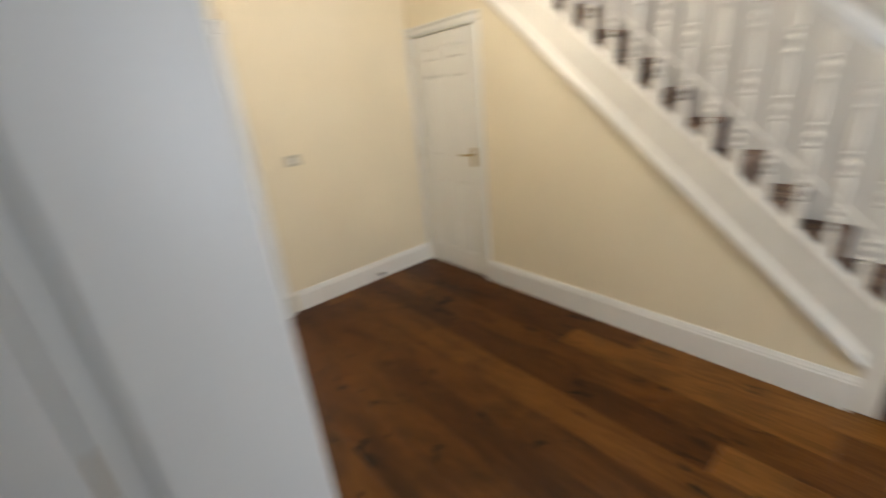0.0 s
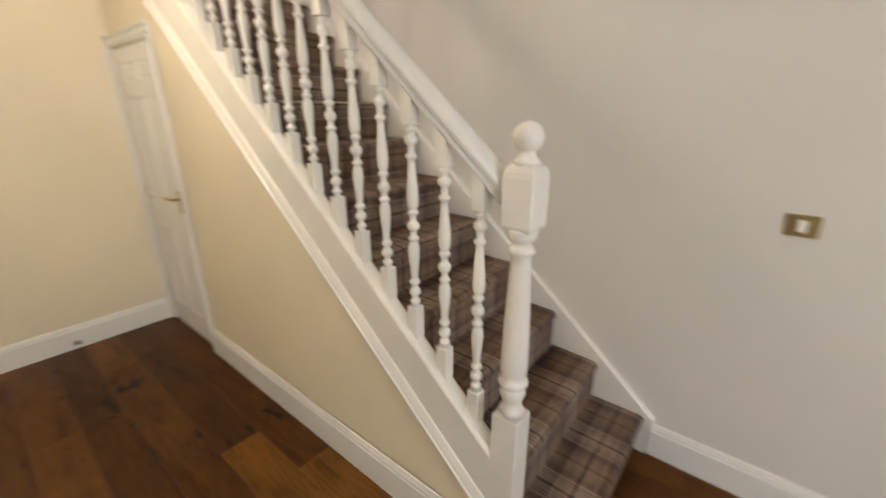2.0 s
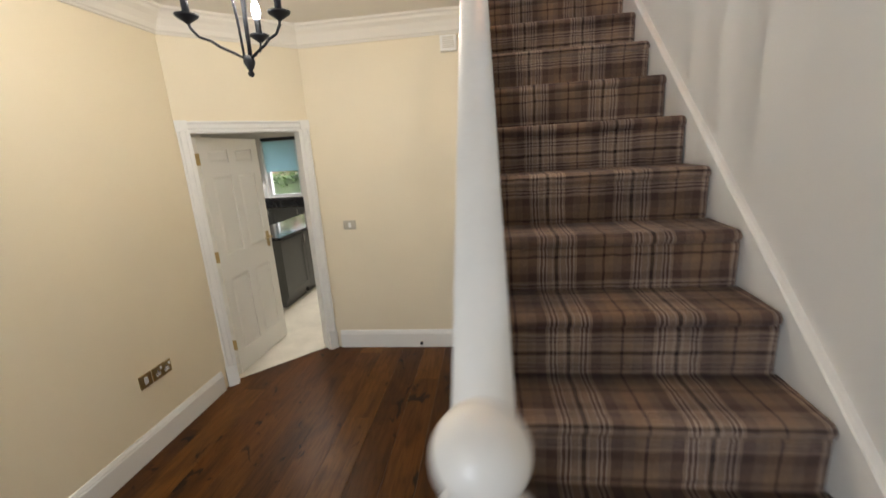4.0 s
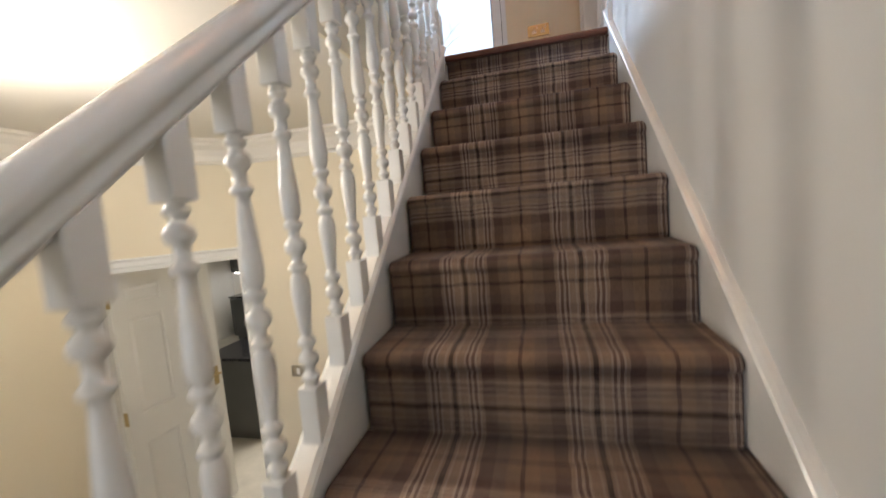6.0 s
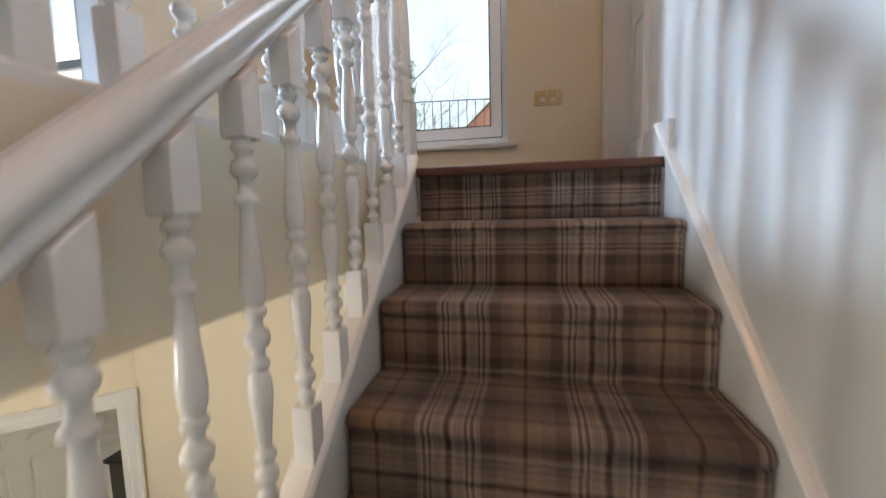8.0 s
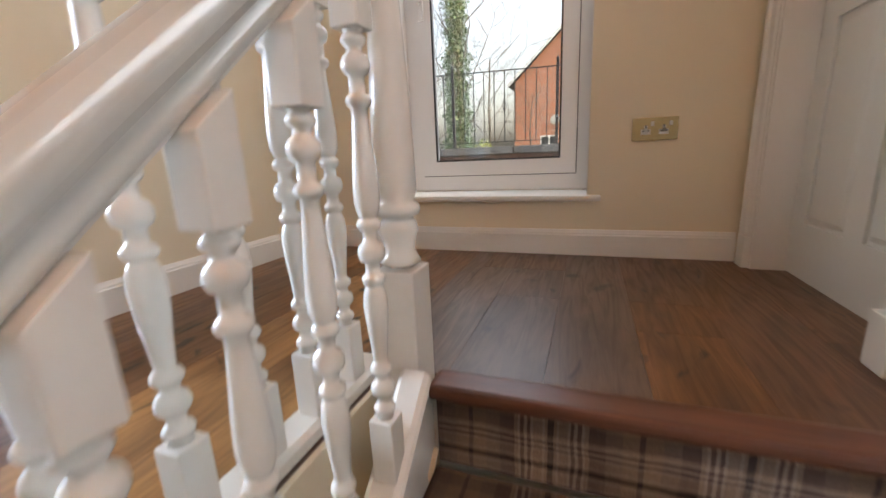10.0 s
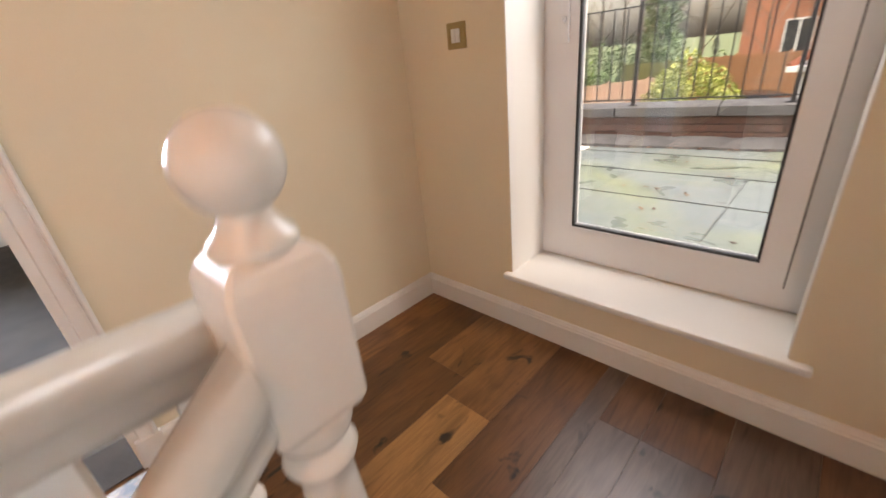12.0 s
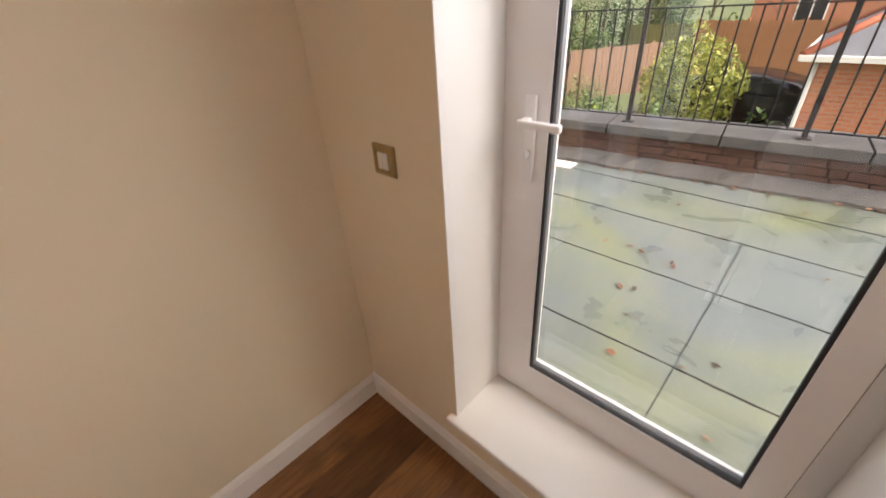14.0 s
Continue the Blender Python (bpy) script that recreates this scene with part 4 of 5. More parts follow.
bm = bmesh.new()
bmesh.ops.create_cone(bm, cap_ends=True, segments=16, radius1=0.008, radius2=0.008, depth=0.006, matrix=Matrix.Translation((-0.521, WY - 0.024, 4.350)) @ Matrix.Rotation(math.pi / 2, 4, "X"))
box(bm, -0.524, -0.518, WY - 0.026, WY - 0.02, 4.335, 4.35)
part("keyhole", bm, STEEL, hold)
bm = boxes((-0.648, 0.403, NORTH - 0.035, NORTH, 3.338, 3.366), bevel=0.010)
box(bm, WIN[0] + 0.001, WIN[1] - 0.001, NORTH - 0.01, WY + 0.002, 3.345, 3.366)
setting("window_sill", bm, GLOSS, "white gloss sill with a rounded nose under the landing window")

rw = tagged(new("window_2"), "white bedroom window with a transom bar", kind="structure")
y = NORTH + 0.12
bars = [(RWIN[0], RWIN[0] + 0.06, y, y + 0.07, RWIN[2], RWIN[3]), (RWIN[1] - 0.06, RWIN[1], y, y + 0.07, RWIN[2], RWIN[3]), (RWIN[0] + 0.06, RWIN[1] - 0.06, y, y + 0.07, RWIN[2], RWIN[2] + 0.06), (RWIN[0] + 0.06, RWIN[1] - 0.06, y, y + 0.07, RWIN[3] - 0.06, RWIN[3]),
        (-4.05, -3.95, y, y + 0.07, RWIN[2] + 0.06, RWIN[3] - 0.06), (RWIN[0] + 0.06, -4.05, y, y + 0.06, 4.24, 4.31), (-3.95, RWIN[1] - 0.06, y, y + 0.06, 4.24, 4.31)]
part("frame", boxes(*bars), UPVC, rw)
for x0, x1 in ((-4.94, -4.05), (-3.95, -3.21)):
    for z0, z1 in ((3.50, 4.24), (4.31, 5.04)):
        part("pane", boxes((x0, x1, y + 0.03, y + 0.034, z0, z1)), GLASS, rw).visible_shadow = False
setting("window_sill", boxes((RWIN[0] - 0.04, RWIN[1] + 0.04, NORTH - 0.04, NORTH + 0.12, RWIN[2] - 0.028, RWIN[2]), bevel=0.006), GLOSS, "white gloss bedroom window sill")

kw = tagged(new("window_3"), "white kitchen window of several lights", kind="structure")
y = 8.1
xs = [KWIN[0], -3.95, -3.22, KWIN[1]]
bars = [(x - 0.045, x + 0.045, y, y + 0.07, KWIN[2] + 0.06, KWIN[3] - 0.06) for x in xs[1:-1]] + [(xs[0], xs[0] + 0.06, y, y + 0.07, KWIN[2], KWIN[3]), (xs[-1] - 0.06, xs[-1], y, y + 0.07, KWIN[2], KWIN[3]),
        (xs[0] + 0.06, xs[-1] - 0.06, y, y + 0.07, KWIN[2], KWIN[2] + 0.06), (xs[0] + 0.06, xs[-1] - 0.06, y, y + 0.07, KWIN[3] - 0.06, KWIN[3])]
part("frame", boxes(*bars), UPVC, kw)
for a, c in zip(xs, xs[1:]):
    part("pane", boxes((a + 0.045, c - 0.045, y + 0.03, y + 0.034, KWIN[2] + 0.06, KWIN[3] - 0.06)), GLASS, kw).visible_shadow = False


setting("window_reveal", boxes((WIN[0], WIN[0] + 0.004, NORTH - 0.001, WY, WIN[2], WIN[3]), (WIN[1] - 0.004, WIN[1], NORTH - 0.001, WY, WIN[2], WIN[3])), REVEAL, "white painted reveals of the landing window")

# ---- switches, sockets, small fittings ----
def plate(name, label, category, place, w, h, kind, mat, frame=0.0):
    """A wall plate, centre at the pose's origin, local x along the wall and -y to the room."""
    ob = thing(name, label, category)
    ob.matrix_world = place
    part("back_plate", boxes((-w / 2, w / 2, -0.008, 0, -h / 2, h / 2), bevel=0.002), mat, ob)
    if frame:
        part("raised_rim", boxes((-w / 2 + 0.004, w / 2 - 0.004, -0.011, -0.008, h / 2 - frame, h / 2 - 0.004), (-w / 2 + 0.004, w / 2 - 0.004, -0.011, -0.008, -h / 2 + 0.004, -h / 2 + frame),
                                 (-w / 2 + 0.004, -w / 2 + frame, -0.011, -0.008, -h / 2 + frame, h / 2 - frame), (w / 2 - frame, w / 2 - 0.004, -0.011, -0.008, -h / 2 + frame, h / 2 - frame)), mat, ob)
    if kind == "rocker":
        part("rocker", boxes((-0.013, 0.013, -0.013, -0.008, -0.022, 0.022), bevel=0.002), WHITEP, ob)
    if kind == "rockers":
        for x in (-0.011, 0.011):
            part("rocker", boxes((x - 0.0095, x + 0.0095, -0.014, -0.008, -0.024, 0.024), bevel=0.002), WHITEP, ob)
    if kind in ("sockets", "triple"):
        for x in (-0.034, 0.034):
            bm = boxes((x - 0.003, x + 0.003, -0.0095, -0.008, 0.004, 0.016), (x - 0.014, x - 0.006, -0.0095, -0.008, -0.010, -0.004), (x + 0.006, x + 0.014, -0.0095, -0.008, -0.010, -0.004))
            part("socket_insert", boxes((x - 0.018, x + 0.018, -0.009, -0.008, -0.022, -0.014), (x - 0.006, x + 0.006, -0.009, -0.008, -0.014, 0.014), (x - 0.018, x + 0.018, -0.009, -0.0081, -0.014, -0.001)), WHITEP, ob)
            part("pin_holes", bm, DARK, ob)
            part("rocker", boxes((x + 0.018, x + 0.030, -0.013, -0.008, 0.012, 0.030), bevel=0.001), WHITEP, ob)
    return ob


plate("light_switch", "brass light switch on the pale wall by the stairs", "light switch", EASTP(-0.565, 1.217), 0.095, 0.078, "rocker", BRASS, 0.012)
plate("light_switch", "satin metal light switch on the cream wall", "light switch", pose(-1.187, FAR, 1.186), 0.110, 0.080, "rocker", SATIN, 0.012)
plate("wall_socket", "brass double socket outlet low on the cream hall wall", "wall socket", WESTP(1.93, 0.488), 0.150, 0.086, "sockets", BRASS)
plate("wall_plate", "brass blank outlet plate beside the double socket", "wall plate", WESTP(1.80, 0.488), 0.088, 0.086, "rocker", BRASS)
plate("wall_socket", "brass double socket outlet on the landing wall beside the window", "wall socket", pose(0.600, NORTH, 3.636), 0.172, 0.092, "sockets", BRASS)
plate("light_switch", "square brass light switch with two white rockers", "light switch", pose(-0.845, NORTH, 4.335), 0.092, 0.092, "rockers", BRASS, 0.015)

box_thing = thing("door_chime", "small grey-white plastic chime box high on the hall wall", "door chime", at=(-0.22, FAR, 2.58))
part("housing", boxes((-0.065, 0.065, -0.045, 0, -0.058, 0.058), bevel=0.006), WHITEP, box_thing)
part("front_grille", boxes(*[(-0.045, 0.045, -0.048, -0.045, -0.036 + 0.014 * i, -0.030 + 0.014 * i) for i in range(6)]), SATIN, box_thing)
sensor = thing("motion_sensor", "small white alarm sensor in the corner of the hall", "alarm sensor", at=(-0.035, FAR, 2.57))
bm = boxes((-0.028, 0.028, -0.045, 0, -0.055, 0.055), bevel=0.012)
part("housing", bm, WHITEP, sensor)
part("lens", boxes((-0.018, 0.018, -0.049, -0.044, -0.035, 0.005), bevel=0.003), CEIL, sensor)
stop = thing("door_stop", "small dark door stop screwed to the white skirting", "door stop", at=(-0.615, FAR - 0.018, 0.055))
bm = bmesh.new()
bmesh.ops.create_cone(bm, cap_ends=True, segments=14, radius1=0.013, radius2=0.010, depth=0.03, matrix=Matrix.Translation((0, -0.015, 0)) @ Matrix.Rotation(math.pi / 2, 4, "X"))
part("stem", bm, SATIN, stop)
bm = bmesh.new()
bmesh.ops.create_cone(bm, cap_ends=True, segments=14, radius1=0.015, radius2=0.015, depth=0.012, matrix=Matrix.Translation((0, -0.036, 0)) @ Matrix.Rotation(math.pi / 2, 4, "X"))
part("rubber_tip", bm, SEAL, stop)

# ---- chandelier ----
CX, CY = LAMP_AT
lamp = thing("chandelier", "black wrought-iron chandelier with lit candle bulbs on a chain", "chandelier", at=(CX, CY, 0))


def tube(bm, points, r, sides=8):
    rings = []
    for i, p in enumerate(points):
        a, c = Vector(points[max(i - 1, 0)]), Vector(points[min(i + 1, len(points) - 1)])
        way = (c - a).normalized()
        u = way.orthogonal().normalized() if i == 0 else (rings_u - way * rings_u.dot(way)).normalized()
        rings_u = u
        v = way.cross(u)
        rings.append([bm.verts.new(Vector(p) + r * (math.cos(2 * math.pi * k / sides) * u + math.sin(2 * math.pi * k / sides) * v)) for k in range(sides)])
    for a, c in zip(rings, rings[1:]):
        for k in range(sides):
            bm.faces.new((a[k], a[(k + 1) % sides], c[(k + 1) % sides], c[k])).smooth = True
    bm.faces.new(rings[0][::-1])
    bm.faces.new(rings[-1])
    return bm


part("ceiling_rose", lathe(bmesh.new(), [(0.0, 2.775), (0.03, 2.777), (0.05, 2.79), (0.055, 2.80), (0, 2.80)]), IRON, lamp)
for i in range(6):
    z = 2.755 - i * 0.030
    pts = [(0.009 * math.cos(a) * (i % 2), 0.009 * math.cos(a) * ((i + 1) % 2), z + 0.019 * math.sin(a)) for a in [2 * math.pi * k / 10 for k in range(11)]]
    part("chain_link", tube(bmesh.new(), pts, 0.0028, 6), IRON, lamp)
part("crown_ring", lathe(bmesh.new(), [(0.0, 2.575), (0.034, 2.577), (0.040, 2.57), (0.040, 2.545), (0.034, 2.545), (0.034, 2.562), (0, 2.562)], turns=24), IRON, lamp)
part("bottom_finial", lathe(bmesh.new(), [(0, 2.125), (0.010, 2.130), (0.014, 2.140), (0.008, 2.152), (0.016, 2.165), (0.024, 2.185), (0.018, 2.21), (0, 2.215)]), IRON, lamp)
for i in range(3):
    a = 2 * math.pi * i / 3 + radians(CHANDELIER_TURN)
    c, s = math.cos(a), math.sin(a)
    tip = (c * 0.20, s * 0.20)
    arm = [(c * r, s * r, z) for r, z in ((0.018, 2.20), (0.05, 2.215), (0.10, 2.235), (0.13, 2.255), (0.17, 2.265), (0.195, 2.295), (0.20, 2.325))]
    part("arm", tube(bmesh.new(), arm, 0.0055), IRON, lamp)
    part("stem_rod", tube(bmesh.new(), [(c * r, s * r, z) for r, z in ((0.033, 2.56), (0.033, 2.48), (0.020, 2.34), (0.016, 2.20))], 0.0055), IRON, lamp)
    cup = part("candle_cup", lathe(bmesh.new(), [(0.004, 2.307), (0.014, 2.315), (0.040, 2.333), (0.044, 2.341), (0.038, 2.337), (0, 2.329)], (*tip, 0)), IRON, lamp)
    part("candle_tube", lathe(bmesh.new(), [(0.0135, 2.331), (0.0135, 2.403), (0.011, 2.407), (0, 2.407)], (*tip, 0)), IRON, lamp)
    part("bulb", lathe(bmesh.new(), [(0.009, 2.407), (0.016, 2.423), (0.0185, 2.439), (0.0165, 2.460), (0.009, 2.485), (0.003, 2.500), (0, 2.502)], (*tip, 0)), BULB, lamp, "lit flame-shaped bulb")
    light = new("chandelier_light", bpy.data.lights.new("chandelier_light", "POINT"))
    light.data.energy, light.data.color, light.data.shadow_soft_size = HALL_WATTS, HALL_COLOR, 0.03
    light.location = (CX + tip[0] * 1.12, CY + tip[1] * 1.12, 2.515)

# unseen lamp added on the landing ceiling, assumed from the warm light there
pend = thing("ceiling_lamp", "unseen plain white round ceiling lamp, added over the landing", "ceiling lamp", at=(0.70, 1.9, TOP))
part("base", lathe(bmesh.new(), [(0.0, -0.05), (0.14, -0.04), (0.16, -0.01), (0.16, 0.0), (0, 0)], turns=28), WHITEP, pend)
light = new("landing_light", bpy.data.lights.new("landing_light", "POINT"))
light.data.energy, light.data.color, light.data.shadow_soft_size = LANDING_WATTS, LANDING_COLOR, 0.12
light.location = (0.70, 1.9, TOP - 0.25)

# ---- kitchen ----
def unit(name, label, x0, x1, y0, y1, z0, z1, doors, facing, category="kitchen cabinet"):
    """A cabinet with shaker doors on the side that faces +x, or -y."""
    ob = thing(name, label, category, at=((x0 + x1) / 2, (y0 + y1) / 2, z0))
    ox, oy = ob.location[0], ob.location[1]
    part("body", boxes((x0 - ox, x1 - ox, y0 - oy, y1 - oy, 0.0 if z0 > 0.5 else 0.10, z1 - z0)), CABINET, ob)
    if z0 < 0.5:
        part("plinth", boxes((x0 - ox + 0.04, x1 - ox - 0.04, y0 - oy + 0.04, y1 - oy - 0.04, 0, 0.10)), CABINET, ob)
    lo, hi = (0.02 if z0 > 0.5 else 0.13), z1 - z0 - 0.02
    for i in range(doors):
        if facing == "x":
            w = (y1 - y0) / doors
            a, c = y0 - oy + w * i + 0.004, y0 - oy + w * (i + 1) - 0.004
            f = x1 - ox
            bm = boxes((f, f + 0.014, a, c, lo, hi))
            for q in ((f + 0.014, f + 0.022, a, a + 0.07, lo, hi), (f + 0.014, f + 0.022, c - 0.07, c, lo, hi), (f + 0.014, f + 0.022, a + 0.07, c - 0.07, lo, lo + 0.07), (f + 0.014, f + 0.022, a + 0.07, c - 0.07, hi - 0.07, hi)):
                box(bm, *q)
        else:
            w = (x1 - x0) / doors
            a, c = x0 - ox + w * i + 0.004, x0 - ox + w * (i + 1) - 0.004
            f = y0 - oy
            bm = boxes((a, c, f - 0.014, f, lo, hi))
            for q in ((a, a + 0.07, f - 0.022, f - 0.014, lo, hi), (c - 0.07, c, f - 0.022, f - 0.014, lo, hi), (a + 0.07, c - 0.07, f - 0.022, f - 0.014, lo, lo + 0.07), (a + 0.07, c - 0.07, f - 0.022, f - 0.014, hi - 0.07, hi)):
                box(bm, *q)
        door = part("door", bm, CABINET, ob)
        if facing == "x":
            part("knob", boxes((f + 0.022, f + 0.040, c - 0.045, c - 0.025, hi - 0.12, hi - 0.02), bevel=0.004), STEEL, door)
        else:
            part("knob", boxes((c - 0.045, c - 0.025, f - 0.040, f - 0.022, hi - 0.12, hi - 0.02), bevel=0.004), STEEL, door)
    return ob


for i in range(4):
    unit("base_cabinet", "dark grey painted base cabinet under black granite", -3.02, -2.44, 4.15 + 0.62 * i, 4.15 + 0.62 * (i + 1) - 0.003, 0, 0.868, 1, "x")
w = thing("worktop", "polished black granite worktop on the dark cabinets", "worktop", at=(-2.73, 5.4, 0.868))
part("slab", boxes((-0.33, 0.33, -1.27, 1.25, 0, 0.032), bevel=0.003), GRANITE, w)
for i in range(6):
    unit("base_cabinet", "dark grey painted base cabinet below the kitchen window", -5.6 + 0.62 * i, -5.6 + 0.62 * (i + 1) - 0.003, 7.42, 8.0, 0, 0.868, 1, "y")
w = thing("sink_worktop", "polished black granite worktop with a splashback below the window", "worktop", at=(-3.7, 7.7, 0.868))
part("slab", boxes((-1.92, 1.84, -0.31, 0.298, 0, 0.032), bevel=0.003), GRANITE, w)
part("splashback", boxes((-1.92, 1.84, 0.28, 0.298, 0.032, 0.15)), GRANITE, w)
unit("wall_cabinet", "dark grey painted wall cabinet with a light strip below", -5.7, -4.78, 7.66, 7.998, 1.35, 2.25, 2, "y")
strip = thing("light_strip", "lit white light strip under the wall cabinet", "light strip", at=(-5.24, 7.74, 1.338))
m, nt, bs = material("lit_strip")
bs.inputs["Emission Color"].default_value, bs.inputs["Emission Strength"].default_value = (1, 0.97, 0.88, 1), 9.0
part("diffuser", boxes((-0.44, 0.44, -0.02, 0.02, -0.012, 0.010)), m, strip)
tap = thing("kitchen_tap", "chrome swan-neck kitchen tap at the window", "tap", at=(-3.34, 7.84, 0.900))
part("base", lathe(bmesh.new(), [(0.028, 0), (0.028, 0.02), (0.020, 0.03), (0.018, 0.09), (0, 0.092)]), STEEL, tap)
pts = [(-0.11 + 0.11 * math.cos(a), -0.03 * (1 - math.cos(a)), 0.09 + 0.11 * math.sin(a) + 0.05) for a in [radians(v) for v in range(0, 171, 17)]]
part("spout", tube(bmesh.new(), [(0, 0, 0.08)] + pts, 0.011, 10), STEEL, tap)
part("lever", boxes((-0.01, 0.07, -0.008, 0.008, 0.085, 0.100), bevel=0.004), STEEL, tap)
bl = thing("roller_blind", "pale cloth roller blind half down at the kitchen window", "roller blind", at=(-3.55, 8.04, 0))
for a, c in ((-1.13, -0.42), (-0.39, 0.31), (0.34, 1.13)):
    part("cloth", boxes((a, c, 0.0, 0.004, 1.57, 2.20)), BLIND, bl)
part("cassette", boxes((-1.14, 1.14, -0.03, 0.04, 2.20, 2.268), bevel=0.004), SEAL, bl, "dark roller blind cassette")

# ---- terrace, parapet and railing ----
setting("terrace_roof", boxes((-9, 6, NORTH + 0.301, 7.60, 3.185, 3.268)), FELT, "grey-green felt flat roof with damp patches")
setting("threshold", boxes((-0.66, 0.40, NORTH + 0.33, NORTH + 0.45, 3.268, 3.36), bevel=0.005), COPING, "stone threshold outside the landing window")


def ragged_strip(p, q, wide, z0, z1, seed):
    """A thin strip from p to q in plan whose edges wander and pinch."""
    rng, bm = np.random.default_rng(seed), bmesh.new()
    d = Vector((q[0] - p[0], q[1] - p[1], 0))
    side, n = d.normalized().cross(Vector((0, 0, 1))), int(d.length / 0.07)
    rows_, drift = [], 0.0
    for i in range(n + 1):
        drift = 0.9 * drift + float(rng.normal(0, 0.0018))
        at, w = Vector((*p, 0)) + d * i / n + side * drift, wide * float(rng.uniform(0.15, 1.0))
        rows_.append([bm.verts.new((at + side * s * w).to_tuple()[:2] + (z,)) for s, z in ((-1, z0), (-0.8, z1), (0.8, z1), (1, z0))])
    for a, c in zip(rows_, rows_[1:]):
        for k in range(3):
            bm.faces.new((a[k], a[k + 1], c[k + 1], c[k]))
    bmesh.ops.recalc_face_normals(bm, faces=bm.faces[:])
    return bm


# black strips paint the gunge and shadow along each felt lap
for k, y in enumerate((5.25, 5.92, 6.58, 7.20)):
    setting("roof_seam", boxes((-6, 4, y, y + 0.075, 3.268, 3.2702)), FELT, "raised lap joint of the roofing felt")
    setting("seam_dark_line", ragged_strip((-6, y - 0.002), (4, y - 0.002), 0.0042, 3.268, 3.2735, 60 + k), SEAL, "thin uneven black line for gunge and shade along the felt lap")
setting("roof_seam", boxes((-0.17, -0.10, 4.86, 5.25, 3.268, 3.2700), (-0.17, -0.10, 5.33, 5.92, 3.268, 3.2700), (-0.17, -0.10, 6.0, 6.58, 3.268, 3.2700)), FELT, "raised cross lap joint of the roofing felt")
setting("seam_dark_line", ragged_strip((-0.098, 4.9), (-0.098, 6.58), 0.0028, 3.2682, 3.2730, 70), SEAL, "thin uneven black line for gunge and shade along the felt lap")
PTURN = pose(-0.7, 7.72, 0, 0, 0, 6.8)


def rotated(bm, m=PTURN):
    bm.transform(m)
    return bm


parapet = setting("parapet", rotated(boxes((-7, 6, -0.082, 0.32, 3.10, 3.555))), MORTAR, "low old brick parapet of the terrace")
rng = np.random.default_rng(17)
bm, rings = bmesh.new(), []
for i in range(131):
    x = -7 + 0.1 * i
    a, c, d = [float(v) for v in rng.normal(0, 0.007, 3)]
    rings.append([bm.verts.new(v) for v in ((x, -0.24 + a, 3.262), (x, -0.235 + a, 3.292 + c * 0.6), (x, -0.16 + c, 3.335 + d), (x, -0.10, 3.366 + c), (x, -0.082, 3.368 + c), (x, -0.082, 3.262))])
for a, c in zip(rings, rings[1:]):
    for k in range(5):
        bm.faces.new((a[k], a[k + 1], c[k + 1], c[k]))
bmesh.ops.recalc_face_normals(bm, faces=bm.faces[:])
setting("parapet_flashing", rotated(bm), COPING, "uneven grey mortar fillet along the foot of the parapet")
for i in range(11):
    bm = boxes((-6.3 + i * 0.92, -6.3 + (i + 1) * 0.92 - 0.012, -0.13, 0.36, 3.555, 3.645), bevel=0.008)
    setting("coping_stone", rotated(bm), COPING, "weathered grey coping stone")
bm = boxes((-0.95, -0.45, 0.0, 0.16, 3.268, 3.278))
bm.transform(pose(-1.17, 7.20, 0, 0, 0, 4))
setting("roof_patch", bm, WHITEP, "small white sheet lying on the flat roof")

fence = thing("railing", "black iron railing with a twisted basket on the parapet", "railing")
fence.matrix_world = PTURN
for x in (-3.24, -1.94, -0.64, 0.66, 1.96):
    post = part("post", boxes((x - 0.018, x + 0.018, 0.012, 0.048, 3.645, 4.61)), IRON, fence)
    part("finial", lathe(bmesh.new(), [(0.012, 4.61), (0.020, 4.63), (0.020, 4.65), (0, 4.68)], (x, 0.03, 0), 10), IRON, post)
    part("foot_plate", boxes((x - 0.045, x + 0.045, -0.01, 0.07, 3.645, 3.655)), IRON, post)
for z in (4.555, 3.70):
    part("rail", boxes((-4.5, 3.2, 0.022, 0.038, z, z + 0.012)), IRON, fence)
me = None
for i in range(58):
    x = -4.4 + 0.13 * i
    if min(abs(x - p) for p in (-3.24, -1.94, -0.64, 0.66, 1.96)) < 0.03:
        continue
    if me is None:
        me = mesh_of("bar", boxes((-0.006, 0.006, 0.024, 0.036, 3.712, 4.555)), IRON)
    ob = new("bar", me)
    ob.parent, ob.location = fence, (x, 0, 0)
for x in (-2.71, -1.29 + 0.04, -0.02 + 0.04, 1.31):
    x = -4.4 + 0.13 * round((x + 4.4) / 0.13)
    for k in range(4):
        pts = [(x + 0.028 * math.sin(math.pi * u) * math.cos(k * math.pi / 2 + 4 * u), 0.03 + 0.028 * math.sin(math.pi * u) * math.sin(k * math.pi / 2 + 4 * u), 4.07 + 0.16 * u) for u in [j / 8 for j in range(9)]]
        part("basket_strand", tube(bmesh.new(), pts, 0.004, 5), IRON, fence)

rng = np.random.default_rng(4)
verts, faces = [], []
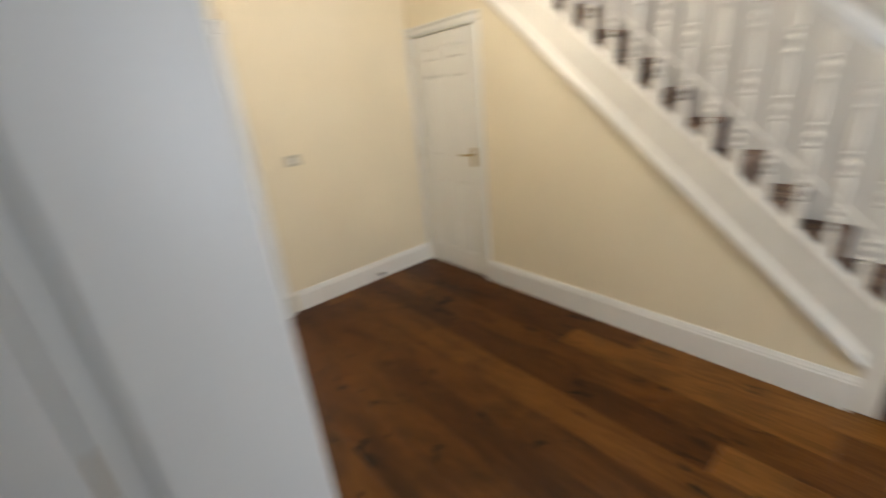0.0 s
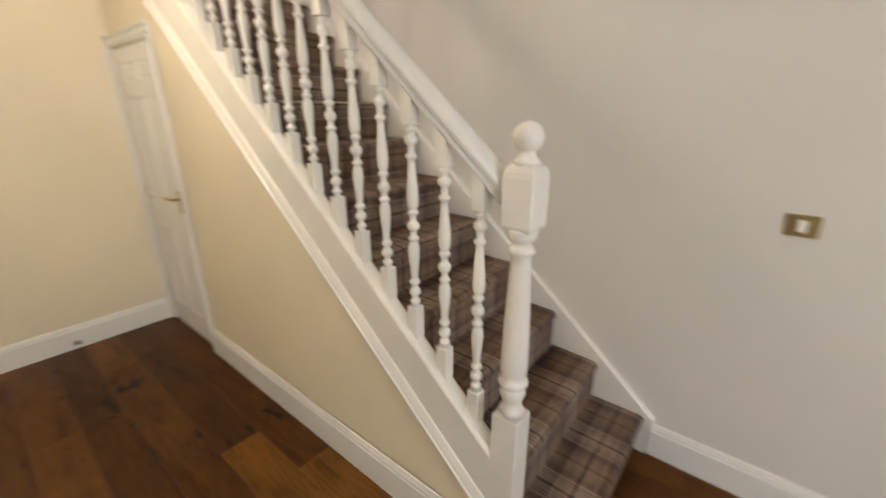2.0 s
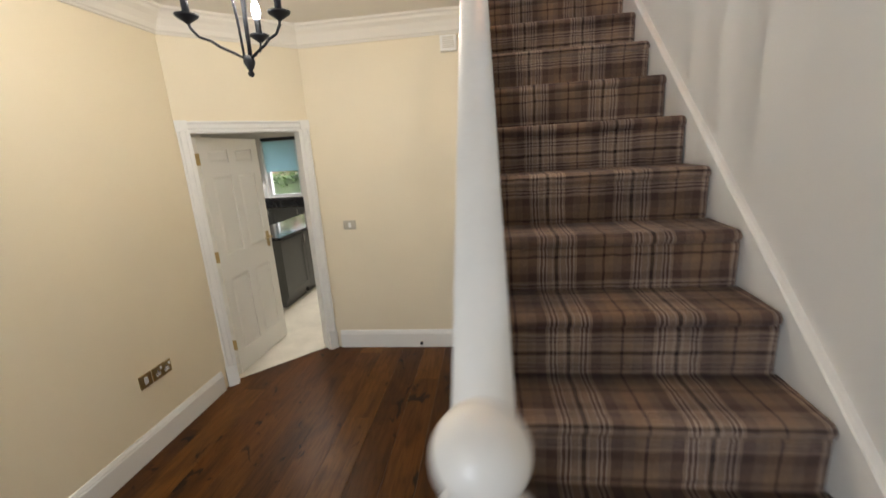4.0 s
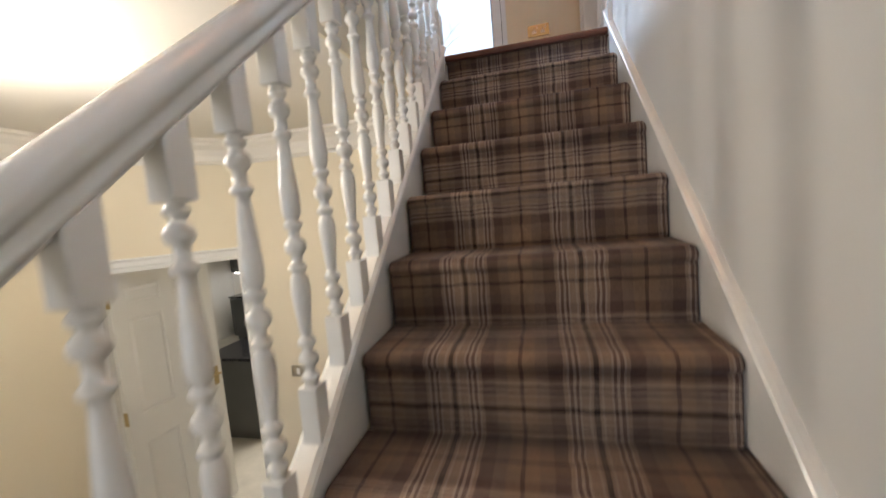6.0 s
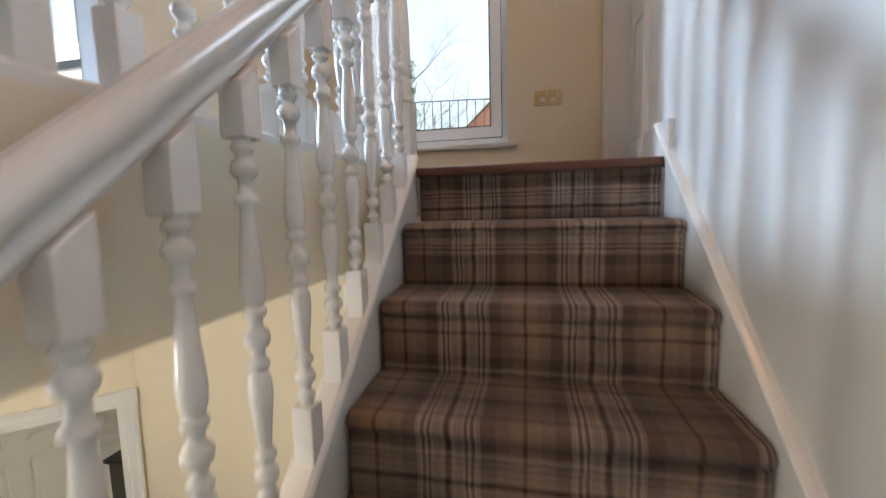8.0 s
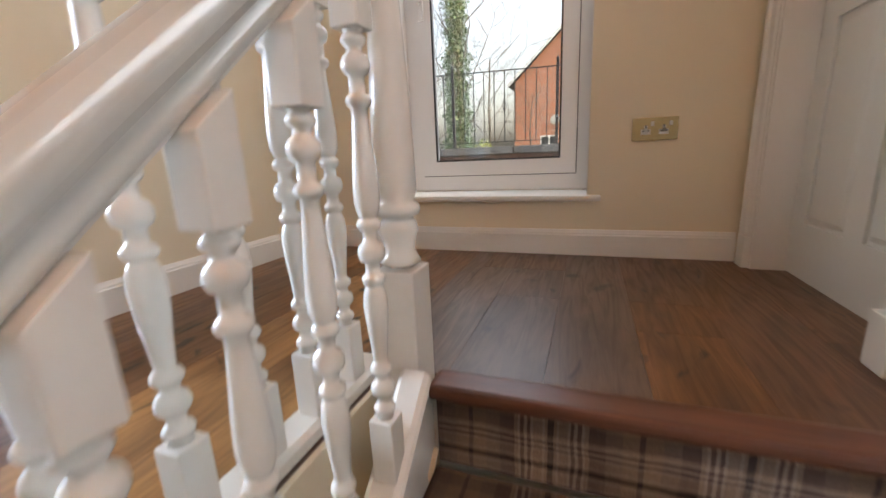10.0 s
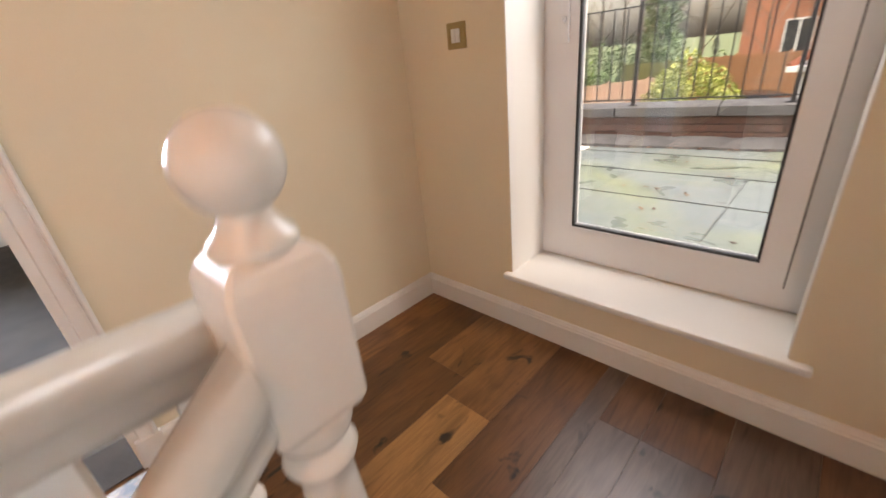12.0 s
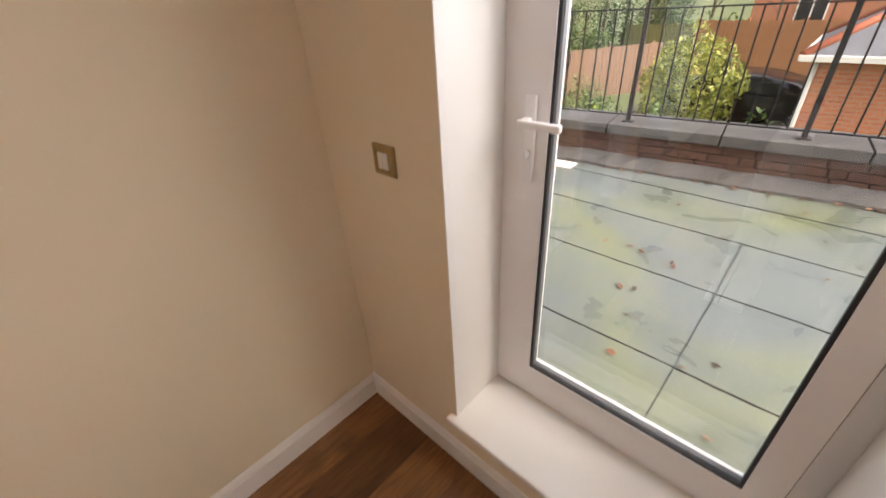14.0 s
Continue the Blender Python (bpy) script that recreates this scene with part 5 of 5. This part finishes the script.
for _ in range(150):
    x = rng.uniform(-3.0, 1.5)
    near = rng.random() < 0.6
    y = (7.72 + 0.12 * (x + 0.7) - 0.25 - abs(rng.normal(0, 0.03))) if near else rng.uniform(4.9, 7.4)
    a, s = rng.uniform(0, 6.3), rng.uniform(0.012, 0.032)
    n = len(verts)
    for u, v in ((-1, 0), (0, 0.55), (1, 0), (0, -0.55)):
        verts.append((x + s * (u * math.cos(a) - v * math.sin(a)), y + s * (u * math.sin(a) + v * math.cos(a)), 3.276 + rng.uniform(0, 0.012)))
    faces.append((n, n + 1, n + 2, n + 3))
me = bpy.data.meshes.new("fallen_leaves")
me.from_pydata(verts, [], faces)
me.materials.append(leafy("fallen_leaf_browns", (0.05, 0.03, 0.018), (0.20, 0.09, 0.045)))
tagged(new("fallen_leaves", me), "scattered brown fallen leaves on the flat roof", "leaves", kind="stuff")

# ---- outdoors ----
bm = bmesh.new()
ys, zs = [-60, 8.3, 9.5, 13.5, 60, 700], [-0.2, -0.2, -0.1, 1.2, 1.6, 4]
prev = None
for y, z in zip(ys, zs):
    row = [bm.verts.new((x, y, z)) for x in (-600, -40, 0, 40, 600)]
    if prev:
        for i in range(4):
            bm.faces.new((prev[i], prev[i + 1], row[i + 1], row[i]))
    prev = row
setting("ground", bm, GROUNDM, "rough garden ground of grass and gravel")
setting("drive", boxes((-5.0, 4.0, 14.0, 19.0, 1.18, 1.26)), ROADM, "grey asphalt parking place")


def foliage(n, centre, radii, size, seed, rough=0.25, solid=0.35):
    """Many small leaves over an uneven body."""
    rng = np.random.default_rng(seed)
    d = rng.normal(size=(n, 3))
    d /= np.linalg.norm(d, axis=1)[:, None]
    lump = 1 + rough * np.sin(d[:, 0] * 5 + seed) * np.cos(d[:, 1] * 4 + seed * 2) + rough * 0.6 * np.sin(d[:, 2] * 9 + d[:, 0] * 7)
    p = np.array(centre) + d * np.array(radii) * (lump * (1 - solid * rng.random(n) ** 1.5))[:, None]
    u = rng.normal(size=(n, 3))
    u /= np.linalg.norm(u, axis=1)[:, None]
    v = np.cross(u, rng.normal(size=(n, 3)))
    v /= np.linalg.norm(v, axis=1)[:, None]
    s = size * rng.uniform(0.6, 1.3, n)[:, None]
    quad = np.stack([p - u * s, p + v * s * 0.45, p + u * s, p - v * s * 0.45], 1).reshape(-1, 3)
    return quad.tolist(), (np.arange(n * 4).reshape(n, 4)).tolist()


def leaves_part(name, groups, mat, parent=None, kind=""):
    verts, faces = [], []
    for q, f in groups:
        n = len(verts)
        verts += q
        faces += [[i + n for i in one] for one in f]
    me = bpy.data.meshes.new(name)
    me.from_pydata(verts, [], faces)
    me.materials.append(mat)
    ob = new(name, me)
    ob.parent = parent
    return tagged(ob, kind=kind)


def limb(bm, p, way, length, r, depth, rng, tips):
    pts, rad = [Vector(p)], r
    way = Vector(way).normalized()
    for i in range(3):
        way = (way + Vector(rng.normal(size=3)) * 0.13 + Vector((0, 0, 0.06))).normalized()
        pts.append(pts[-1] + way * length / 3)
    cone_tube(bm, pts, r, r * 0.55)
    tips.append(pts[-1])
    if depth:
        for _ in range(3 if depth > 1 else 4):
            side = (way + Vector(rng.normal(size=3)) * 0.75).normalized()
            limb(bm, pts[int(rng.integers(1, 4))], side, length * rng.uniform(0.55, 0.8), r * 0.5, depth - 1, rng, tips)


def cone_tube(bm, pts, r0, r1, sides=5):
    rings = []
    for i, p in enumerate(pts):
        way = (pts[min(i + 1, len(pts) - 1)] - pts[max(i - 1, 0)]).normalized()
        u = way.orthogonal().normalized()
        v = way.cross(u)
        r = r0 + (r1 - r0) * i / (len(pts) - 1)
        rings.append([bm.verts.new(p + r * (math.cos(2 * math.pi * k / sides) * u + math.sin(2 * math.pi * k / sides) * v)) for k in range(sides)])
    for a, c in zip(rings, rings[1:]):
        for k in range(sides):
            bm.faces.new((a[k], a[(k + 1) % sides], c[(k + 1) % sides], c[k])).smooth = True


def bare_tree(name, label, x, y, z, height, r, seed, depth=4, ivy=False):
    rng = np.random.default_rng(seed)
    ob = thing(name, label, "tree", at=(x, y, z))
    bm, tips = bmesh.new(), []
    trunk = [Vector((0, 0, 0)), Vector((0.1, 0, height * 0.25)), Vector((0.0, 0.1, height * 0.5)), Vector((0.15, 0, height * 0.8))]
    cone_tube(bm, trunk, r, r * 0.35, 8)
    part("trunk", bm, BARK, ob)
    bm = bmesh.new()
    for i in range(9):
        at = trunk[1].lerp(trunk[3], i / 9)
        a = i * 2.4
        limb(bm, at, (math.cos(a), math.sin(a), 0.9), height * rng.uniform(0.22, 0.34), r * 0.30, depth - 1, rng, tips)
    part("branches", bm, TWIG, ob)
    if ivy:
        groups = [foliage(1500, (0, 0, height * (0.08 + 0.13 * k)), (1.15 - 0.08 * k, 1.1, height * 0.10), 0.11, seed + k, 0.3, 0.5) for k in range(7)]
        leaves_part("ivy_crown", groups, LEAF_D, ob)
    return ob


bare_tree("ivy_tree", "tall bare tree whose trunk is thick with dark ivy", -8.2, 30, 1.3, 13.5, 0.17, 3, 4, True)
bare_tree("bare_tree", "leafless pale-twigged tree beyond the garden", -5.4, 27, 1.3, 9.5, 0.09, 8)
bare_tree("bare_tree", "leafless tree behind the hedge", -11.5, 33, 1.3, 12, 0.12, 15)
bare_tree("bare_tree", "leafless tree behind the fence", -2.9, 26.5, 1.4, 6.5, 0.06, 22)
bare_tree("bare_tree", "leafless tall tree in the distance", -16, 40, 1.4, 12, 0.13, 37)
bare_tree("bare_tree", "leafless tree near the kitchen side", -13, 24, 1.3, 11, 0.12, 31)

shrub = thing("shrub", "round yellow-green variegated garden shrub", "shrub", at=(-2.75, 15.4, 1.2))
leaves_part("crown", [foliage(5200, (0, 0, 1.35), (1.12, 1.0, 1.25), 0.062, 5, 0.12, 0.45)], LEAF_Y, shrub)
bm = bmesh.new()
cone_tube(bm, [Vector((0, 0, -0.2)), Vector((0, 0.05, 0.5)), Vector((0.05, 0, 1.2))], 0.09, 0.04, 7)
part("stem", bm, BARK, shrub)
for x, y, rx, rz, seed, mat, lab in ((-5.1, 14.5, 0.9, 0.75, 41, LEAF_G, "low green garden shrub by the fence"), (-4.2, 13.7, 0.6, 0.5, 43, LEAF_Y, "small yellowish shrub by the parapet"), (-1.6, 19.5, 0.8, 0.5, 44, LEAF_Y, "small shrub along the back fence")):
    s = thing("shrub", lab, "shrub", at=(x, y, 1.2))
    leaves_part("crown", [foliage(1500, (0, 0, rz), (rx, 0.7, rz), 0.055, seed, 0.2, 0.5)], mat, s)
for x0, x1, y, z, seed in ((-16, -6.3, 20.5, 2.6, 51), (-6.5, -3.4, 26, 2.4, 52), (-24, -7, 33, 3.6, 53)):
    n = int((x1 - x0) / 0.9)
    hedge = thing("hedge", "dense clipped green hedge along the garden", "hedge", at=((x0 + x1) / 2, y, 1.3))
    leaves_part("foliage", [foliage(700, (x0 + 0.9 * (i + 0.5) - (x0 + x1) / 2, 0, z * 0.42), (0.75, 0.6, z * 0.5), 0.09, seed + i, 0.15, 0.5) for i in range(n)], LEAF_G, hedge)
# greenery below the terrace, seen from the kitchen window
for i, x in enumerate((-8.5, -7.2, -6.0, -5.0, -3.9, -3.0, -2.0, -0.8)):
    s = thing("garden_bush", "dense green garden bush outside the kitchen window", "bush", "bushes by the kitchen", at=(x, 12.6 + 0.5 * (i % 3), 0.6))
    leaves_part("crown", [foliage(1300, (0, 0, 0.8), (0.9, 0.7, 1.05), 0.075, 71 + i, 0.2, 0.5)], LEAF_G, s)


def plank_fence(name, label, p, q, z, h, mat, pitch=0.15):
    ob = thing(name, label, "fence", at=(*p, z))
    d = Vector((q[0] - p[0], q[1] - p[1], 0))
    n = int(d.length / pitch)
    ob.rotation_euler = (0, 0, math.atan2(d.y, d.x))
    me = mesh_of("board", boxes((0, pitch - 0.008, 0, 0.018, 0, h)), mat)
    rng = np.random.default_rng(n)
    for i in range(n):
        b = new("board", me)
        b.parent, b.location, b.scale = ob, (i * pitch, float(rng.uniform(0, 0.008)), 0), (1, 1, float(rng.uniform(0.985, 1.0)))
    for i in range(int(d.length / 1.8) + 1):
        part("post", boxes((i * 1.8 - 0.05, i * 1.8 + 0.05, 0.02, 0.12, 0, h + 0.06)), mat, ob)
    for k in (0.2, 0.8):
        part("rail", boxes((0, d.length, 0.02, 0.07, h * k, h * k + 0.08)), mat, ob)
    return ob


plank_fence("garden_fence", "orange-brown timber board fence at the back", (-5.3, 25.0), (9.0, 23.4), 1.25, 2.15, FENCEM, 0.19)
plank_fence("garden_fence", "brown timber board fence beside the garden", (-9.5, 15.0), (-5.3, 21.5), 1.2, 1.75, FENCEB, 0.19)
plank_fence("garden_fence", "mossy greenish timber fence panel", (-7.2, 22.5), (-4.7, 22.3), 1.25, 2.2, OLIVE, 0.19)


# ---- neighbouring buildings ----
def brick_material():
    m, nt, b = material("red_brick_courses")
    br = nt.nodes.new("ShaderNodeTexBrick")
    tc, sp, cb = nt.nodes.new("ShaderNodeTexCoord"), nt.nodes.new("ShaderNodeSeparateXYZ"), nt.nodes.new("ShaderNodeCombineXYZ")
    add = nt.nodes.new("ShaderNodeMath")
    nt.links.new(tc.outputs["Object"], sp.inputs[0])
    nt.links.new(sp.outputs["X"], add.inputs[0])
    nt.links.new(sp.outputs["Y"], add.inputs[1])
    nt.links.new(add.outputs[0], cb.inputs["X"])
    nt.links.new(sp.outputs["Z"], cb.inputs["Y"])
    nt.links.new(cb.outputs[0], br.inputs["Vector"])
    for key, v in (("Scale", 1.0), ("Brick Width", 0.225), ("Row Height", 0.075), ("Mortar Size", 0.010)):
        br.inputs[key].default_value = v
    br.inputs["Color1"].default_value, br.inputs["Color2"].default_value, br.inputs["Mortar"].default_value = (0.58, 0.20, 0.10, 1), (0.48, 0.155, 0.08, 1), (0.45, 0.30, 0.22, 1)
    nt.links.new(br.outputs["Color"], b.inputs["Base Color"])
    b.inputs["Roughness"].default_value = 0.85
    bump(nt, b, br.outputs["Fac"], -0.3, 0.005)
    return m


BRICKS = brick_material()
out = thing("garage", "small red brick outbuilding with a hipped slate roof and white eaves", "outbuilding", at=(1.35, 15.4, 1.2))
part("wall", boxes((-1.75, 1.75, -1.7, 1.7, 0, 2.30)), BRICKS, out)
bm = bmesh.new()
e, a = 2.0, 0.15
base = [bm.verts.new(v) for v in ((-e, -1.95, 2.36), (e, -1.95, 2.36), (e, 1.95, 2.36), (-e, 1.95, 2.36))]
ridge = [bm.verts.new(v) for v in ((-a, 0, 3.55), (a, 0, 3.55))]
for f in ((0, 1, 5, 4), (1, 2, 5), (2, 3, 4, 5), (3, 0, 4)):
    bm.faces.new([(base + ridge)[i] for i in f])
bm.faces.new(base[::-1])
part("roof", bm, SLATE, out)
for p, q in (((-e, -1.95, 2.37), (-a, 0, 3.56)), ((e, -1.95, 2.37), (a, 0, 3.56)), ((-e, 1.95, 2.37), (-a, 0, 3.56)), ((-a, 0, 3.56), (a, 0, 3.56))):
    part("ridge_tiles", tube(bmesh.new(), [p, tuple((Vector(p) + Vector(q)) / 2), q], 0.07, 8), REDTILE, out)
part("gutter", boxes((-e - 0.03, e + 0.03, -2.02, -1.93, 2.27, 2.37), (-e - 0.05, -e + 0.03, -1.93, 1.95, 2.27, 2.37), bevel=0.01), WHITEP, out, "white gutter and fascia")
part("downpipe", tube(bmesh.new(), [(-1.79, -1.76, 0), (-1.79, -1.76, 1.2), (-1.79, -1.76, 2.3)], 0.045), WHITEP, out, "white downpipe")

house = thing("neighbour_house", "red brick gabled house with white bargeboards and a dish", "house", at=(0, 32, 1.4))
x0, x1, eave, apex = -4.7, 4.9, 6.8, 11.4
bm = bmesh.new()
outline = [(x0, 0), (x1, 0), (x1, eave), ((x0 + x1) / 2, apex), (x0, eave)]
for y in (0.0, 9.0):
    bm.faces.new([bm.verts.new((x, y, z)) for x, z in outline])
bm.verts.ensure_lookup_table()
for i in range(5):
    bm.faces.new((bm.verts[i], bm.verts[(i + 1) % 5], bm.verts[5 + (i + 1) % 5], bm.verts[5 + i]))
bmesh.ops.recalc_face_normals(bm, faces=bm.faces[:])
part("wall", bm, BRICKS, house)
mx = (x0 + x1) / 2
bm = bmesh.new()
for s, xe in ((-1, x0), (1, x1)):
    p = [(mx, apex + 0.12), (xe + s * 0.4, eave - 0.25 + 0.0), (xe + s * 0.4, eave - 0.10), (mx, apex + 0.30)]
    r0, r1 = [[bm.verts.new((x, y, z)) for x, z in p] for y in (-0.3, 9.3)]
    for i in range(4):
        bm.faces.new((r0[i], r0[(i + 1) % 4], r1[(i + 1) % 4], r1[i]))
    bm.faces.new(r0)
    bm.faces.new(r1[::-1])
bmesh.ops.recalc_face_normals(bm, faces=bm.faces[:])
part("roof", bm, SLATE, house)
for s, xe in ((-1, x0), (1, x1)):
    part("bargeboard", sweep(bmesh.new(), [(0, -0.12), (0.03, -0.12), (0.03, 0.12), (0, 0.12)], (mx, -0.34, apex + 0.12), (xe + s * 0.42, -0.34, eave - 0.22), (0, 1, 0)), WHITEP, house, "white bargeboard")


def house_window(x, z, w, h, parent):
    win = part("window", boxes((x, x + w, -0.03, 0.05, z, z + h)), WHITEP, parent, "white framed window")
    for i in range(2):
        part("pane", boxes((x + 0.07 + i * (w / 2 - 0.02), x + w / 2 - 0.05 + i * (w / 2 - 0.02), -0.036, -0.03, z + 0.08, z + h - 0.08)), SEAL, win, "dark glass pane")


for x, z, w, h in ((0.4, 4.6, 1.5, 1.3), (0.4, 1.2, 1.8, 1.3), (-2.9, 1.1, 1.2, 2.1), (3.0, 4.6, 1.1, 1.3)):
    house_window(x, z, w, h, house)
bm = bmesh.new()
bmesh.ops.create_cone(bm, cap_ends=True, segments=20, radius1=0.34, radius2=0.30, depth=0.05, matrix=Matrix.Translation((-1.9, -0.3, 4.2)) @ Matrix.Rotation(math.pi / 2.3, 4, "X"))
part("satellite_dish", bm, SATIN, house)

# parked car
car = thing("parked_car", "black parked hatchback behind the shrub", "car", at=(-2.1, 17.3, 1.25))
side = [(-2.0, 0.30), (-2.05, 0.62), (-1.95, 0.92), (-1.25, 0.98), (-0.75, 1.38), (-0.2, 1.47), (0.7, 1.46), (1.35, 1.30), (1.80, 0.98), (1.95, 0.90), (2.0, 0.60), (1.95, 0.30)]
bm = bmesh.new()
rings = []
for y, s in ((-0.86, 0.96), (-0.80, 1.0), (0.80, 1.0), (0.86, 0.96)):
    rings.append([bm.verts.new((x * (s if s < 1 else 1), y * (0.86 if z > 1.1 else 1), z * (0.99 if s < 1 else 1))) for x, z in side])
for a, c in zip(rings, rings[1:]):
    for i in range(len(side)):
        bm.faces.new((a[i], a[(i + 1) % len(side)], c[(i + 1) % len(side)], c[i])).smooth = True
bm.faces.new(rings[0])
bm.faces.new(rings[-1][::-1])
bmesh.ops.recalc_face_normals(bm, faces=bm.faces[:])
part("body", bm, CARB, car)
m, nt, bs = material("dark_car_glass")
bs.inputs["Base Color"].default_value, bs.inputs["Roughness"].default_value = (0.02, 0.025, 0.03, 1), 0.05
part("side_window", boxes((-0.75, 0.15, -0.80, -0.765, 1.02, 1.36), (0.22, 1.05, -0.80, -0.765, 1.02, 1.34), bevel=0.01), m, car)
for x in (-1.25, 1.25):
    for y in (-0.80, 0.80):
        wheel = new("wheel")
        wheel.parent, wheel.location = car, (x, y, 0.32)
        for nm, r, w_, mt in (("tyre", 0.32, 0.20, TYRE), ("rim", 0.20, 0.215, STEEL)):
            bm = bmesh.new()
            bmesh.ops.create_cone(bm, cap_ends=True, segments=24, radius1=r, radius2=r, depth=w_, matrix=Matrix.Rotation(math.pi / 2, 4, "X"))
            part(nm, bm, mt, wheel)
part("headlight", boxes((-2.03, -1.93, -0.75, -0.45, 0.66, 0.80), bevel=0.02), STEEL, car)

# ---- floor boards, last ----
def board_floor(name, label, areas, z, seed, width=0.198, offset=0.0, pick=None):
    """Oak boards laid along y; each a part on a shared mesh of its length."""
    ob = tagged(new(name), label, kind="structure")
    ob.location = (0, 0, z)
    rng = np.random.default_rng(seed)
    shared = {}
    for x0, x1, y0, y1 in areas:
        i0 = math.floor((x0 - offset) / width)
        i = i0
        while offset + i * width < x1 - 0.004:
            a, c = max(x0, offset + i * width), min(x1, offset + (i + 1) * width)
            y = y0 - float(rng.uniform(0, 1.2))
            while y < y1:
                n = float(rng.choice([1.3, 1.6, 1.9, 2.2]))
                p, q = max(y, y0), min(y + n, y1)
                if q - p > 0.05 and c - a > 0.006:
                    mat = pick((a + c) / 2, (p + q) / 2) if pick else BOARD
                    key = (round(c - a, 3), round(q - p, 3), mat.name)
                    if key not in shared:
                        shared[key] = mesh_of("board", boxes((0.0004, c - a - 0.0004, 0.0004, q - p - 0.0004, -0.018, 0), bevel=0.0006), mat)
                    b = new("board", shared[key])
                    b.parent, b.location = ob, (a, p, 0)
                y += n
            i += 1
    return ob


board_floor("floor_hall", "wide oiled oak board floor of the hall", [(WEST - 1.88, WEST, SOUTH, 2.35), (WEST, EAST + 0.16, SOUTH, FAR)], 0.0, 7)


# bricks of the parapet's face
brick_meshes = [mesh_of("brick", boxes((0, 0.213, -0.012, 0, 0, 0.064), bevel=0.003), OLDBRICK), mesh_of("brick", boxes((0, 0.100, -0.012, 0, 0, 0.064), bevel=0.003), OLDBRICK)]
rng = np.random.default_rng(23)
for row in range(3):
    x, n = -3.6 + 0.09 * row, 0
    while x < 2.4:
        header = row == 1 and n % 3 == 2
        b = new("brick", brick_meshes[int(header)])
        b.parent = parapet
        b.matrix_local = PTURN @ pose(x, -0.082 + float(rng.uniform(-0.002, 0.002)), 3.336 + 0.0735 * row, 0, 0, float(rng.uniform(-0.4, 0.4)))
        x += (0.110 if header else 0.223) + 0.002
        n += 1


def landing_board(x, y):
    """Dark boards by the stair head, honey ones along the edge, brown ones elsewhere."""
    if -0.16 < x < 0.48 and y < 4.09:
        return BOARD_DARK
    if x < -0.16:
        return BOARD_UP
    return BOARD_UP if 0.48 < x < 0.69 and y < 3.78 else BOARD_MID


STAIR_HEAD = FIRST + GO * 14 + 0.071
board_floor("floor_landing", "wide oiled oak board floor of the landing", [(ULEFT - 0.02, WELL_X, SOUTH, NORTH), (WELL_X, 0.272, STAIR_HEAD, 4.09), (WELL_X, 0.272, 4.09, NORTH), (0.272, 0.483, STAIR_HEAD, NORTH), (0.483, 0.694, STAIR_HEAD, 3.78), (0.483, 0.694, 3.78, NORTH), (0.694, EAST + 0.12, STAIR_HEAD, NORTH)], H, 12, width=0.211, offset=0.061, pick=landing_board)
